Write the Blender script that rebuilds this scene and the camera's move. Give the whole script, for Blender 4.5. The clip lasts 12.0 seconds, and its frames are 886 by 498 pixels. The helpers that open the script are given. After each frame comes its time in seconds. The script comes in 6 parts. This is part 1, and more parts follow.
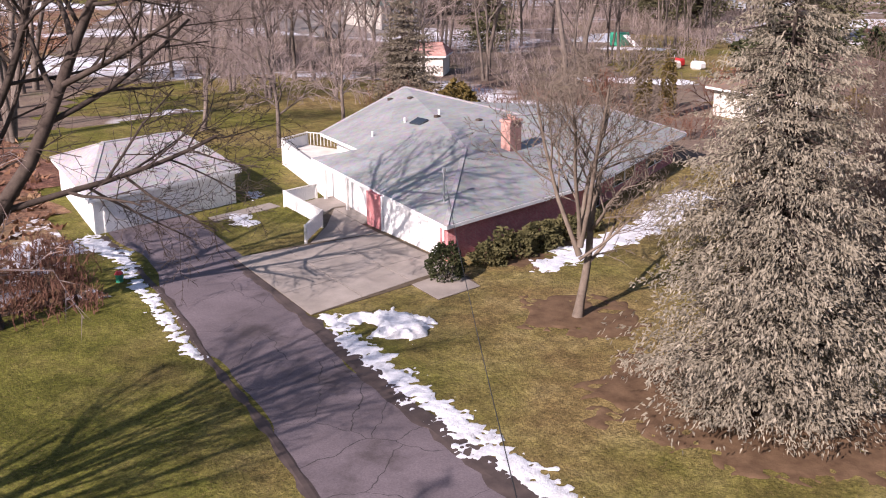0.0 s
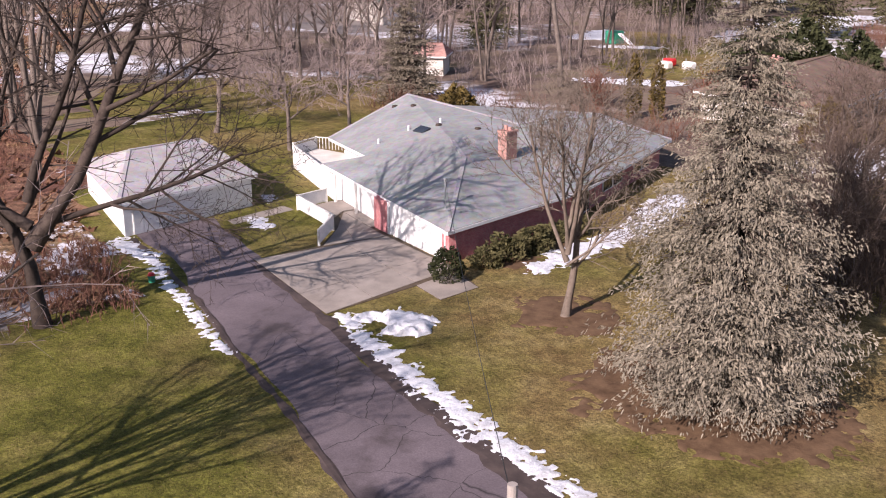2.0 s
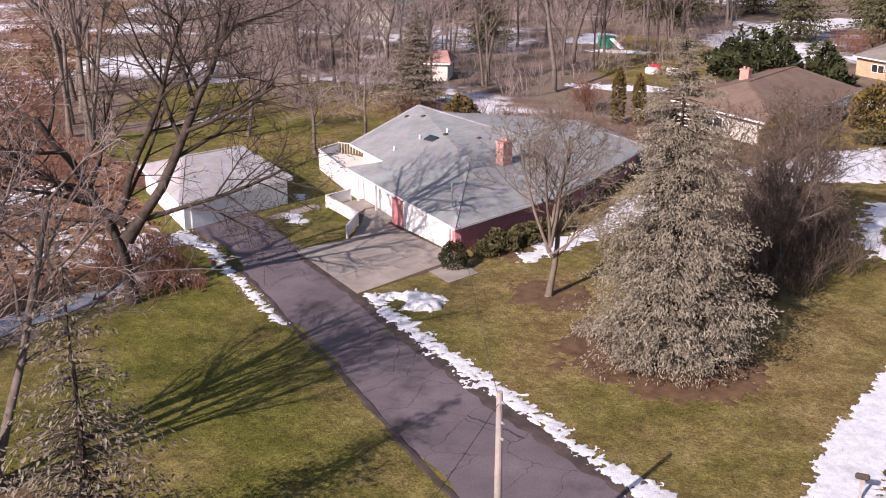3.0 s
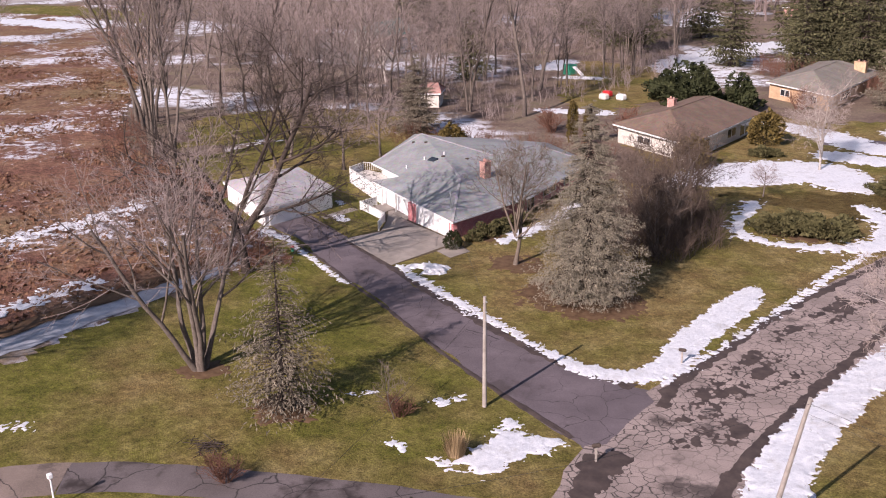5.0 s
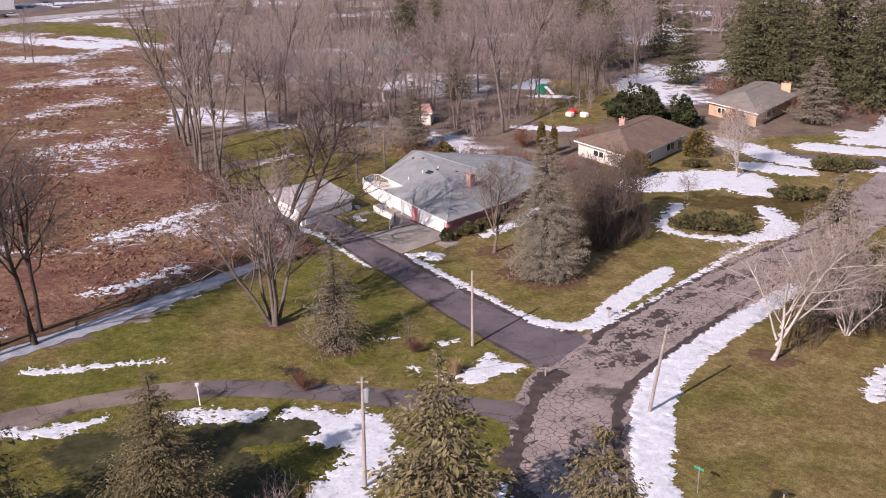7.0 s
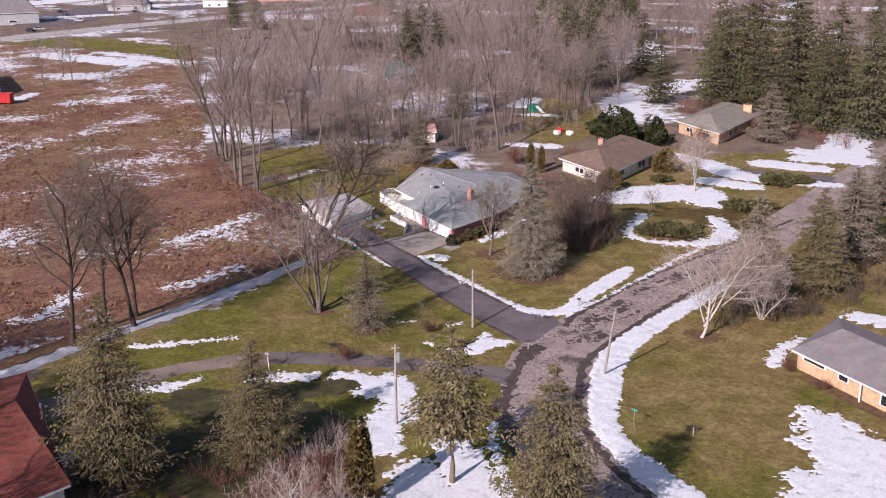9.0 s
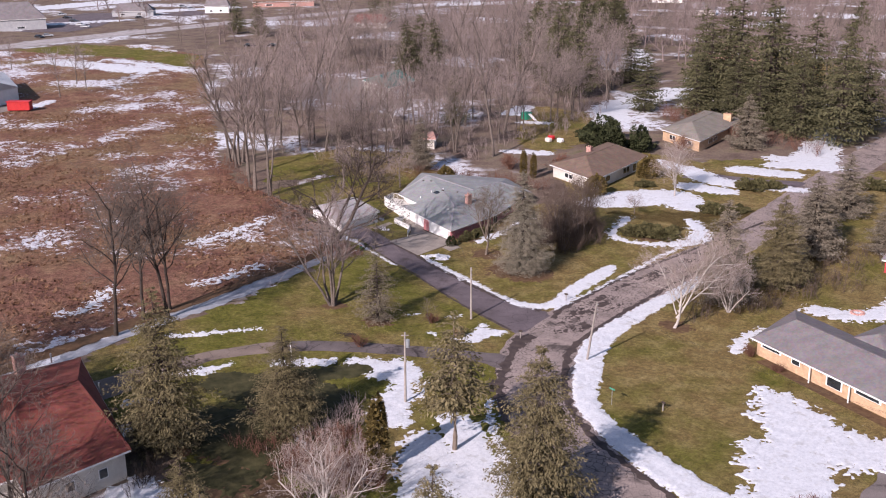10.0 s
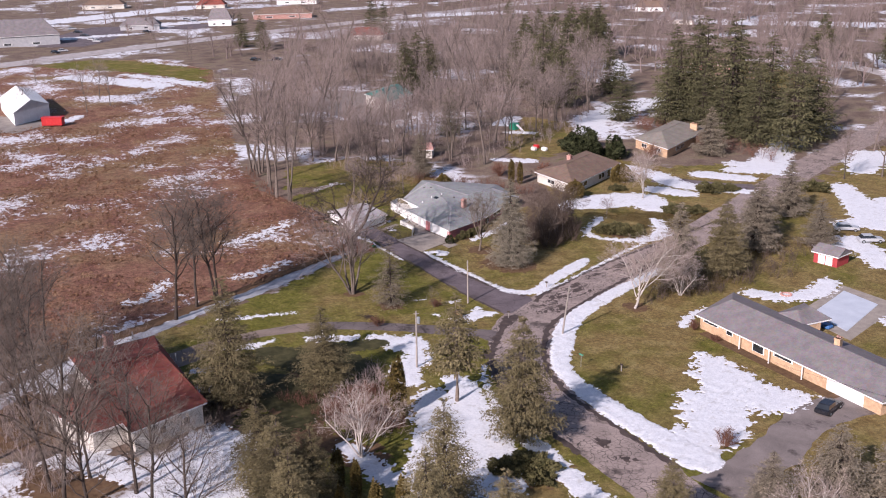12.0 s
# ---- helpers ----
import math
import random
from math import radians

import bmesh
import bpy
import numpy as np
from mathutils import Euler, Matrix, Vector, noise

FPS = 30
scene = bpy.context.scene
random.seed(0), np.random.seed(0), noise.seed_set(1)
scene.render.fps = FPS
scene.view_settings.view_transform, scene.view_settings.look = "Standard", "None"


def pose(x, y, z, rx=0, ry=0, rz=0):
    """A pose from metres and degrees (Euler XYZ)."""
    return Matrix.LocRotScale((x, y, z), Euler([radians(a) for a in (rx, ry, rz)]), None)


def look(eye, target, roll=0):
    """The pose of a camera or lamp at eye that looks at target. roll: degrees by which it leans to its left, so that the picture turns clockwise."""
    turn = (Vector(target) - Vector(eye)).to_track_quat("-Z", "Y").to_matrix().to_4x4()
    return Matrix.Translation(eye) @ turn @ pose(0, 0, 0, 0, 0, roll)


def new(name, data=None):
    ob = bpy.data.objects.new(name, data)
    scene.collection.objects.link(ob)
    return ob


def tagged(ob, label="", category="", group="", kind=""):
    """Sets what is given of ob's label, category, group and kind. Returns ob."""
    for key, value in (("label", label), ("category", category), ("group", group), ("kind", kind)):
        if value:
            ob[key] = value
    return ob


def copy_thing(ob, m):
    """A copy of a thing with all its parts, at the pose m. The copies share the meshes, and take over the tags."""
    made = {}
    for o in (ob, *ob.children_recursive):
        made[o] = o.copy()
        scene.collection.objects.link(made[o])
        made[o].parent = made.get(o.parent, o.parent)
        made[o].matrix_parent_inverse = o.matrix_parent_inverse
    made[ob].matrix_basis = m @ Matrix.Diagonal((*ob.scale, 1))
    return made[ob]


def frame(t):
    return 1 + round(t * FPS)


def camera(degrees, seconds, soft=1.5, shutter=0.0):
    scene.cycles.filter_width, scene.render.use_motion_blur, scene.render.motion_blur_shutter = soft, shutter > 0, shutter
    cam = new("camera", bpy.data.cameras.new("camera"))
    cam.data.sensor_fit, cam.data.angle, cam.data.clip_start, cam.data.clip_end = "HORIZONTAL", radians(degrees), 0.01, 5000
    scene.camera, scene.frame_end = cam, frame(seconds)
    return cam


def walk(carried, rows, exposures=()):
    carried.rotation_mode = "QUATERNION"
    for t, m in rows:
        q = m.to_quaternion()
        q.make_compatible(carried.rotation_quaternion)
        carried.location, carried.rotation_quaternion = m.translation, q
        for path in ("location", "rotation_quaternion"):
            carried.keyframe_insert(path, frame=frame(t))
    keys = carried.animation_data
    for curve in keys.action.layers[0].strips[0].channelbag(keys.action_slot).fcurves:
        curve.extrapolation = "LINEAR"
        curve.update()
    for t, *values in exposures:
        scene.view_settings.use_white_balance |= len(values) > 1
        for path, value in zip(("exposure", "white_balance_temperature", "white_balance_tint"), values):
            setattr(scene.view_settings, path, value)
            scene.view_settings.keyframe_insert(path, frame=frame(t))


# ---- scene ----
cam = camera(45.6, 12.0, 1.1)
PATH = [
    (0, (47.385, -35.407, 16.618), (45.832, -34.278, 16.059), -0.4),
    (0.5, (48.035, -36.123, 17.03), (46.485, -34.989, 16.469), -0.2),
    (1, (48.914, -36.813, 17.539), (47.365, -35.68, 16.974), -0.1),
    (1.5, (49.924, -37.55, 18.151), (48.376, -36.419, 17.582), -0.1),
    (2, (51.395, -38.558, 19.225), (49.85, -37.431, 18.639), -0.2),
    (2.5, (55.784, -41.987, 21.401), (54.243, -40.865, 20.795), -0.1),
    (3, (61.591, -46.587, 23.602), (60.051, -45.465, 22.993), 0.0),
    (4.8, (86.199, -66.663, 32.293), (84.674, -65.52, 31.687), -0.5),
    (5, (89.036, -69.114, 33.091), (87.513, -67.965, 32.489), -0.6),
    (5.5, (96.423, -75.092, 35.695), (94.909, -73.934, 35.093), -0.7),
    (6, (103.295, -81.026, 38.17), (101.785, -79.861, 37.568), -0.6),
    (6.5, (109.545, -86.369, 40.617), (108.039, -85.2, 40.013), -0.6),
    (7, (115.422, -91.237, 42.964), (113.918, -90.064, 42.361), -0.8),
    (9, (139.248, -111.413, 53.465), (137.748, -110.238, 52.861), -0.7),
    (9.5, (145.366, -117.067, 56.115), (143.87, -115.885, 55.511), -0.6),
    (10, (151.578, -122.48, 58.824), (150.084, -121.296, 58.219), -0.6),
    (10.5, (158.0, -128.093, 61.401), (156.507, -126.907, 60.796), -0.6),
    (11, (164.006, -133.413, 63.806), (162.517, -132.222, 63.202), -0.8),
    (11.5, (170.053, -138.587, 66.26), (168.565, -137.396, 65.655), -1.0),
    (12, (176.106, -143.95, 68.417), (174.621, -142.755, 67.813), -1.1),
]
walk(cam, [(t, look(eye, target, roll)) for t, eye, target, roll in PATH], [(0, 1.0, 6350, 24), (4, 0.75, 6400, 25), (12, 0.57, 6100, 23)])

# ---- world, sun, exposure ----
SUN_TO = Vector((-0.27, 0.96, 0)).normalized()
SUN_EL = radians(31)
world = bpy.data.worlds.new("sky")
scene.world = world
world.use_nodes = True
wn = world.node_tree.nodes
sky = wn.new("ShaderNodeTexSky")
sky.sky_type = "NISHITA"
sky.sun_disc = False
sky.sun_elevation = SUN_EL
sky.sun_rotation = math.atan2(-SUN_TO.x, -SUN_TO.y)
sky.air_density, sky.dust_density = 1.0, 1.2
wn["Background"].inputs["Strength"].default_value = 0.08
world.node_tree.links.new(sky.outputs[0], wn["Background"].inputs["Color"])
sun = new("sun", bpy.data.lights.new("sun", "SUN"))
sun.data.energy, sun.data.angle, sun.data.color = 5.0, radians(0.55), (1.0, 0.905, 0.82)
aim = Vector((SUN_TO.x * math.cos(SUN_EL), SUN_TO.y * math.cos(SUN_EL), -math.sin(SUN_EL)))
sun.matrix_world = aim.to_track_quat("-Z", "Y").to_matrix().to_4x4()


# ---- materials ----
class Nodes:
    """A material under construction."""

    def __init__(self, name, rough=0.9, spec=0.2, metal=0.0):
        self.m = bpy.data.materials.new(name)
        self.m.use_nodes = True
        self.n, self.l = self.m.node_tree.nodes, self.m.node_tree.links
        self.b = self.n["Principled BSDF"]
        self.b.inputs["Roughness"].default_value = rough
        self.b.inputs["Specular IOR Level"].default_value = spec
        self.b.inputs["Metallic"].default_value = metal
        self.co = self.n.new("ShaderNodeTexCoord").outputs["Object"]

    def noise(self, scale, detail=4, rough=0.6, co=None):
        k = self.n.new("ShaderNodeTexNoise")
        k.inputs["Scale"].default_value, k.inputs["Detail"].default_value, k.inputs["Roughness"].default_value = scale, detail, rough
        self.l.new(co or self.co, k.inputs["Vector"])
        return k.outputs["Fac"]

    def ramp(self, fac, stops, smooth=False):
        r = self.n.new("ShaderNodeValToRGB")
        e = r.color_ramp.elements
        while len(e) < len(stops):
            e.new(0.5)
        for k, (p, c) in zip(e, stops):
            k.position = p
            k.color = (c, c, c, 1) if isinstance(c, (int, float)) else (*c, 1)
        self.l.new(fac, r.inputs["Fac"])
        return r.outputs["Color"]

    def mix(self, fac, a, b, kind="MIX"):
        x = self.n.new("ShaderNodeMix")
        x.data_type, x.blend_type = "RGBA", kind
        for v, i in ((fac, 0), (a, 6), (b, 7)):
            if isinstance(v, (int, float)):
                x.inputs[i].default_value = v if i == 0 else (v, v, v, 1)
            elif isinstance(v, tuple):
                x.inputs[i].default_value = (*v, 1)
            else:
                self.l.new(v, x.inputs[i])
        return x.outputs[2]

    def bump(self, fac, strength=0.4, dist=0.05):
        k = self.n.new("ShaderNodeBump")
        k.inputs["Strength"].default_value, k.inputs["Distance"].default_value = strength, dist
        self.l.new(fac, k.inputs["Height"])
        self.l.new(k.outputs[0], self.b.inputs["Normal"])

    def vary(self, colour, amount=0.25):
        o = self.n.new("ShaderNodeObjectInfo").outputs["Random"]
        return self.mix(1.0, colour, self.ramp(o, [(0, 1 - amount), (1, 1 + amount * 0.0)]), "MULTIPLY")

    def island(self, colour, low=0.6):
        g = self.n.new("ShaderNodeNewGeometry").outputs["Random Per Island"]
        return self.mix(1.0, colour, self.ramp(g, [(0, low), (1, 1.0)]), "MULTIPLY")

    def done(self, colour):
        self.l.new(colour, self.b.inputs["Base Color"])
        return self.m


def plain(name, a, b, scale=3.0, rough=0.85, spec=0.2, metal=0.0, bump=0.2, fine=30.0, vary=0.0):
    k = Nodes(name, rough, spec, metal)
    c = k.ramp(k.noise(scale), [(0.3, a), (0.7, b)])
    f = k.noise(fine, 3)
    c = k.mix(0.35, c, k.mix(1.0, c, k.ramp(f, [(0.25, 0.55), (0.75, 1.0)]), "MULTIPLY"))
    if vary:
        c = k.vary(c, vary)
    if bump:
        k.bump(f, bump, 0.02)
    return k.done(c)


def grass_material():
    k = Nodes("lawn_grass", 0.95, 0.1)
    # greener south of the driveway, worn and dry before the houses
    slope = k.n.new("ShaderNodeVectorMath")
    slope.operation = "DOT_PRODUCT"
    slope.inputs[1].default_value = (0.004, 0.012, 0.0)
    k.l.new(k.co, slope.inputs[0])
    drift = k.n.new("ShaderNodeMath")
    drift.operation = "ADD"
    drift.inputs[1].default_value = 0.1
    k.l.new(slope.outputs["Value"], drift.inputs[0])
    lift = k.n.new("ShaderNodeMath")
    lift.operation = "ADD"
    k.l.new(k.ramp(drift.outputs[0], [(0.0, 0.0), (0.12, 0.13)]), lift.inputs[0])
    k.l.new(k.noise(0.06, 5, 0.65), lift.inputs[1])
    big = k.ramp(lift.outputs[0], [(0.46, 0.0), (0.66, 1.0)])
    mid = k.noise(0.35, 6, 0.7)
    fine = k.noise(7.0, 5, 0.75)
    tuft = k.noise(1.5, 5, 0.7)
    green = k.ramp(mid, [(0.28, (0.066, 0.068, 0.012)), (0.5, (0.116, 0.112, 0.022)), (0.72, (0.195, 0.164, 0.048))])
    dry = k.ramp(mid, [(0.28, (0.115, 0.073, 0.030)), (0.5, (0.195, 0.142, 0.056)), (0.72, (0.270, 0.213, 0.098))])
    c = k.mix(big, green, dry)
    c = k.mix(1.0, c, k.ramp(tuft, [(0.3, 0.50), (0.7, 1.30)]), "MULTIPLY")
    c = k.mix(1.0, c, k.ramp(fine, [(0.3, 0.35), (0.7, 1.55)]), "MULTIPLY")
    speck = k.noise(11.0, 2, 0.6)
    c = k.mix(k.ramp(speck, [(0.62, 0.0), (0.69, 0.6)]), c, (0.20, 0.130, 0.070))
    k.bump(fine, 0.9, 0.10)
    return k.done(c)


def rough_material():
    k = Nodes("rough_winter_ground", 0.95, 0.1)
    mid, fine = k.noise(0.12, 6, 0.7), k.noise(1.8, 5, 0.75)
    c = k.ramp(mid, [(0.28, (0.085, 0.058, 0.048)), (0.45, (0.150, 0.108, 0.086)), (0.58, (0.190, 0.146, 0.108)), (0.72, (0.125, 0.115, 0.050))])
    c = k.mix(1.0, c, k.ramp(fine, [(0.25, 0.5), (0.75, 1.3)]), "MULTIPLY")
    patch = k.mix(1.0, k.ramp(k.noise(0.022, 4, 0.55), [(0.54, 0.0), (0.60, 1.0)]), k.ramp(k.noise(0.35, 6, 0.75), [(0.44, 0.0), (0.50, 1.0)]), "MULTIPLY")
    c = k.mix(patch, c, (0.58, 0.59, 0.63))
    k.bump(fine, 0.8, 0.15)
    return k.done(c)


def field_material():
    k = Nodes("dead_weed_field", 0.95, 0.1)
    big, mid, clump, fine = k.noise(0.02, 4, 0.6), k.noise(0.16, 6, 0.7), k.noise(0.9, 6, 0.75), k.noise(3.2, 5, 0.8)
    c = k.ramp(mid, [(0.25, (0.095, 0.044, 0.034)), (0.45, (0.160, 0.080, 0.056)), (0.6, (0.215, 0.122, 0.078)), (0.8, (0.250, 0.175, 0.105))])
    c = k.mix(k.ramp(big, [(0.46, 0.0), (0.64, 0.55)]), c, (0.185, 0.150, 0.070))
    c = k.mix(1.0, c, k.ramp(clump, [(0.30, 0.50), (0.68, 1.55)]), "MULTIPLY")
    c = k.mix(1.0, c, k.ramp(fine, [(0.28, 0.40), (0.72, 1.50)]), "MULTIPLY")
    # thin snow left between the tufts, thick only in drifts
    drift = k.ramp(k.noise(0.026, 5, 0.6), [(0.45, 0.0), (0.60, 1.0)])
    add = k.n.new("ShaderNodeMath")
    add.operation = "MULTIPLY_ADD"
    add.inputs[1].default_value = 0.22
    k.l.new(drift, add.inputs[0])
    k.l.new(k.noise(0.55, 8, 0.80), add.inputs[2])
    c = k.mix(k.ramp(add.outputs[0], [(0.650, 0.0), (0.695, 1.0)]), c, (0.60, 0.60, 0.64))
    k.bump(clump, 1.0, 0.5)
    return k.done(c)


def snow_material(name="old_snow"):
    k = Nodes(name, 0.6, 0.3)
    f, grain, blot = k.noise(2.4, 6, 0.7), k.noise(14.0, 4, 0.75), k.noise(0.55, 6, 0.7)
    c = k.ramp(f, [(0.25, (0.46, 0.475, 0.52)), (0.5, (0.63, 0.64, 0.67)), (0.8, (0.75, 0.75, 0.765))])
    c = k.mix(1.0, c, k.ramp(grain, [(0.3, 0.78), (0.65, 1.04)]), "MULTIPLY")
    c = k.mix(k.ramp(blot, [(0.54, 0.0), (0.70, 0.55)]), c, (0.27, 0.245, 0.215))
    c = k.mix(k.ramp(k.noise(5.0, 3, 0.6), [(0.66, 0.0), (0.72, 0.6)]), c, (0.15, 0.115, 0.08))
    add = k.n.new("ShaderNodeMath")
    k.l.new(f, add.inputs[0])
    k.l.new(grain, add.inputs[1])
    k.bump(add.outputs[0], 0.6, 0.08)
    return k.done(c)


def asphalt_material(name, base, crack_scale, crack_width, dark=0.5, seams=True):
    k = Nodes(name, 0.9, 0.25)
    warp = k.n.new("ShaderNodeVectorMath")
    nz = k.n.new("ShaderNodeTexNoise")
    nz.inputs["Scale"].default_value = 0.9
    k.l.new(k.co, nz.inputs["Vector"])
    k.l.new(nz.outputs["Color"], warp.inputs[0])
    warp.operation = "MULTIPLY_ADD"
    warp.inputs[1].default_value = (0.9, 0.9, 0)
    k.l.new(k.co, warp.inputs[2])
    v = k.n.new("ShaderNodeTexVoronoi")
    v.feature = "DISTANCE_TO_EDGE"
    v.inputs["Scale"].default_value = crack_scale
    k.l.new(warp.outputs[0], v.inputs["Vector"])
    mid = k.noise(0.25, 5, 0.6)
    c = k.ramp(mid, [(0.3, tuple(x * 0.72 for x in base)), (0.55, base), (0.75, tuple(x * 1.25 for x in base))])
    c = k.mix(1.0, c, k.ramp(k.noise(14, 3, 0.7), [(0.3, 0.75), (0.7, 1.15)]), "MULTIPLY")
    if seams:
        line = k.ramp(v.outputs["Distance"], [(0.0, 1.0), (crack_width, 0.0)])
        line = k.mix(1.0, line, k.ramp(k.noise(0.12, 3, 0.5), [(0.36, 0.35), (0.50, 1.0)]), "MULTIPLY")
        c = k.mix(line, c, (0.02, 0.018, 0.018))
    wet = k.ramp(k.noise(0.16, 5, 0.65), [(0.56, 0.0), (0.66, dark)])
    c = k.mix(wet, c, (0.035, 0.027, 0.025))
    k.bump(k.noise(20, 3), 0.3, 0.02)
    return k.done(c)


def roof_material(name, base, streak=0.2, course=0.22):
    k = Nodes(name, 0.95, 0.1)
    mid = k.noise(0.5, 5, 0.6)
    c = k.ramp(mid, [(0.3, tuple(x * 0.8 for x in base)), (0.7, tuple(x * 1.12 for x in base))])
    v = k.n.new("ShaderNodeTexVoronoi")
    v.inputs["Scale"].default_value = 3.4
    k.l.new(k.co, v.inputs["Vector"])
    c = k.mix(streak, c, k.mix(1.0, c, v.outputs["Color"], "MULTIPLY"))
    c = k.mix(1.0, c, k.ramp(k.noise(22, 3), [(0.3, 0.82), (0.7, 1.1)]), "MULTIPLY")
    k.bump(k.noise(18, 2), 0.35, 0.02)
    return k.done(c)


def brick_material(name, a, b, mortar):
    k = Nodes(name, 0.9, 0.15)
    t = k.n.new("ShaderNodeTexBrick")
    t.inputs["Color1"].default_value, t.inputs["Color2"].default_value, t.inputs["Mortar"].default_value = (*a, 1), (*b, 1), (*mortar, 1)
    t.inputs["Scale"].default_value = 1.0
    t.inputs["Brick Width"].default_value, t.inputs["Row Height"].default_value, t.inputs["Mortar Size"].default_value = 0.22, 0.075, 0.006
    sep, comb, add = k.n.new("ShaderNodeSeparateXYZ"), k.n.new("ShaderNodeCombineXYZ"), k.n.new("ShaderNodeMath")
    k.l.new(k.co, sep.inputs[0])
    k.l.new(sep.outputs[0], add.inputs[0])
    k.l.new(sep.outputs[1], add.inputs[1])
    k.l.new(add.outputs[0], comb.inputs[0])
    k.l.new(sep.outputs[2], comb.inputs[1])
    k.l.new(comb.outputs[0], t.inputs["Vector"])
    c = k.mix(1.0, t.outputs["Color"], k.ramp(k.noise(1.5, 4), [(0.3, 0.75), (0.7, 1.1)]), "MULTIPLY")
    return k.done(c)


def bark_material(name, a, b, scale=2.5):
    k = Nodes(name, 0.95, 0.1)
    f = k.noise(scale, 5, 0.7)
    c = k.ramp(f, [(0.3, a), (0.7, b)])
    c = k.vary(c, 0.3)
    k.bump(f, 0.6, 0.05)
    return k.done(c)


def needle_material(name, a, b):
    k = Nodes(name, 0.85, 0.15)
    c = k.ramp(k.noise(0.8, 4, 0.6), [(0.3, a), (0.7, b)])
    c = k.island(c, 0.55)
    c = k.vary(c, 0.25)
    return k.done(c)


M_GRASS, M_FIELD, M_SNOW = grass_material(), field_material(), snow_material()
M_ROUGH = rough_material()
M_ICE = plain("ditch_ice", (0.20, 0.20, 0.215), (0.40, 0.41, 0.44), 0.5, 0.5, 0.4, fine=4)
M_ROAD = asphalt_material("cracked_road", (0.285, 0.228, 0.205), 1.15, 0.050, 0.8)
M_DRIVE = asphalt_material("driveway_asphalt", (0.128, 0.104, 0.112), 0.28, 0.006, 0.6)
M_LANE = asphalt_material("side_drive_asphalt", (0.128, 0.106, 0.104), 0.25, 0.014, 1.0)
M_NDRIVE = asphalt_material("grey_drive_asphalt", (0.190, 0.160, 0.150), 0.3, 0.03, 1.0, False)
M_FARROAD = asphalt_material("far_road_asphalt", (0.36, 0.33, 0.32), 0.2, 0.01, 0.2, False)
M_CONC = plain("weathered_concrete", (0.225, 0.195, 0.168), (0.330, 0.288, 0.250), 0.6, 0.9, 0.2, fine=12)
M_BROWNCONC = asphalt_material("stained_concrete", (0.20, 0.155, 0.130), 0.2, 0.012, 0.9)
M_JOINT = plain("dirt_joint", (0.06, 0.045, 0.03), (0.12, 0.09, 0.06), 2)
M_MUD = plain("dark_mud", (0.036, 0.026, 0.024), (0.085, 0.062, 0.054), 0.8, 0.85, 0.3, bump=0.6, fine=6)
# dark green-brown ground; the conifers' shade is put into this colour
M_SHADEGROUND = plain("painted_shade_ground", (0.028, 0.030, 0.012), (0.075, 0.066, 0.030), 0.7, 0.9, 0.15, bump=0.9, fine=5)
M_MULCH = plain("leaf_mulch", (0.080, 0.048, 0.028), (0.150, 0.094, 0.055), 1.2, 0.95, 0.1, bump=0.8, fine=7)
M_WHITE = plain("white_paint", (0.72, 0.71, 0.69), (0.82, 0.81, 0.80), 0.8, 0.6, 0.3, fine=9)
M_WHITE_OLD = plain("weathered_white_wood", (0.58, 0.56, 0.52), (0.74, 0.72, 0.68), 1.2, 0.8, 0.2, fine=10)
M_DECK = plain("deck_boards", (0.50, 0.47, 0.43), (0.68, 0.64, 0.58), 0.9, 0.85, 0.2, fine=10)
M_ROOF = roof_material("grey_green_shingles", (0.262, 0.270, 0.268))
M_ROOFG = roof_material("pale_grey_shingles", (0.36, 0.34, 0.345))
M_ROOFB = roof_material("brown_shingles", (0.185, 0.130, 0.100))
M_ROOFT = roof_material("tan_shingles", (0.235, 0.210, 0.180))
M_ROOFD = roof_material("slate_grey_shingles", (0.210, 0.188, 0.190))
M_ROOFR = roof_material("rust_red_shingles", (0.215, 0.070, 0.055))
M_GREENROOF = plain("green_metal_roof", (0.020, 0.13, 0.11), (0.035, 0.17, 0.145), 0.5, 0.5, 0.4)
M_RED = brick_material("red_brick", (0.42, 0.135, 0.145), (0.50, 0.190, 0.190), (0.46, 0.31, 0.29))
M_TANBRICK = brick_material("orange_tan_brick", (0.47, 0.300, 0.175), (0.55, 0.360, 0.225), (0.50, 0.38, 0.27))
M_CHIM = brick_material("chimney_brick", (0.36, 0.170, 0.140), (0.46, 0.260, 0.220), (0.46, 0.36, 0.32))
M_SIDING = plain("pale_siding", (0.50, 0.46, 0.41), (0.64, 0.60, 0.54), 0.7, 0.8, 0.2, fine=8)
M_GREYWALL = plain("grey_siding", (0.32, 0.32, 0.33), (0.42, 0.42, 0.43), 0.7, 0.8, 0.2)
M_GLASS = plain("dark_window_glass", (0.015, 0.018, 0.022), (0.035, 0.04, 0.045), 0.5, 0.08, 0.6, bump=0)
M_BARK = bark_material("grey_brown_bark", (0.098, 0.078, 0.066), (0.195, 0.160, 0.136))
M_BARK_DARK = bark_material("dark_bark", (0.040, 0.030, 0.026), (0.090, 0.070, 0.058))
M_BARK_PALE = bark_material("pale_maple_bark", (0.115, 0.090, 0.070), (0.215, 0.172, 0.138))
M_TWIG = bark_material("twig_bark", (0.205, 0.158, 0.145), (0.340, 0.272, 0.252), 1.0)
M_DARKTWIG = bark_material("dark_brown_twigs", (0.080, 0.057, 0.045), (0.150, 0.112, 0.090), 1.0)
M_FARTWIG = bark_material("far_twigs", (0.155, 0.116, 0.108), (0.255, 0.200, 0.186), 0.05)
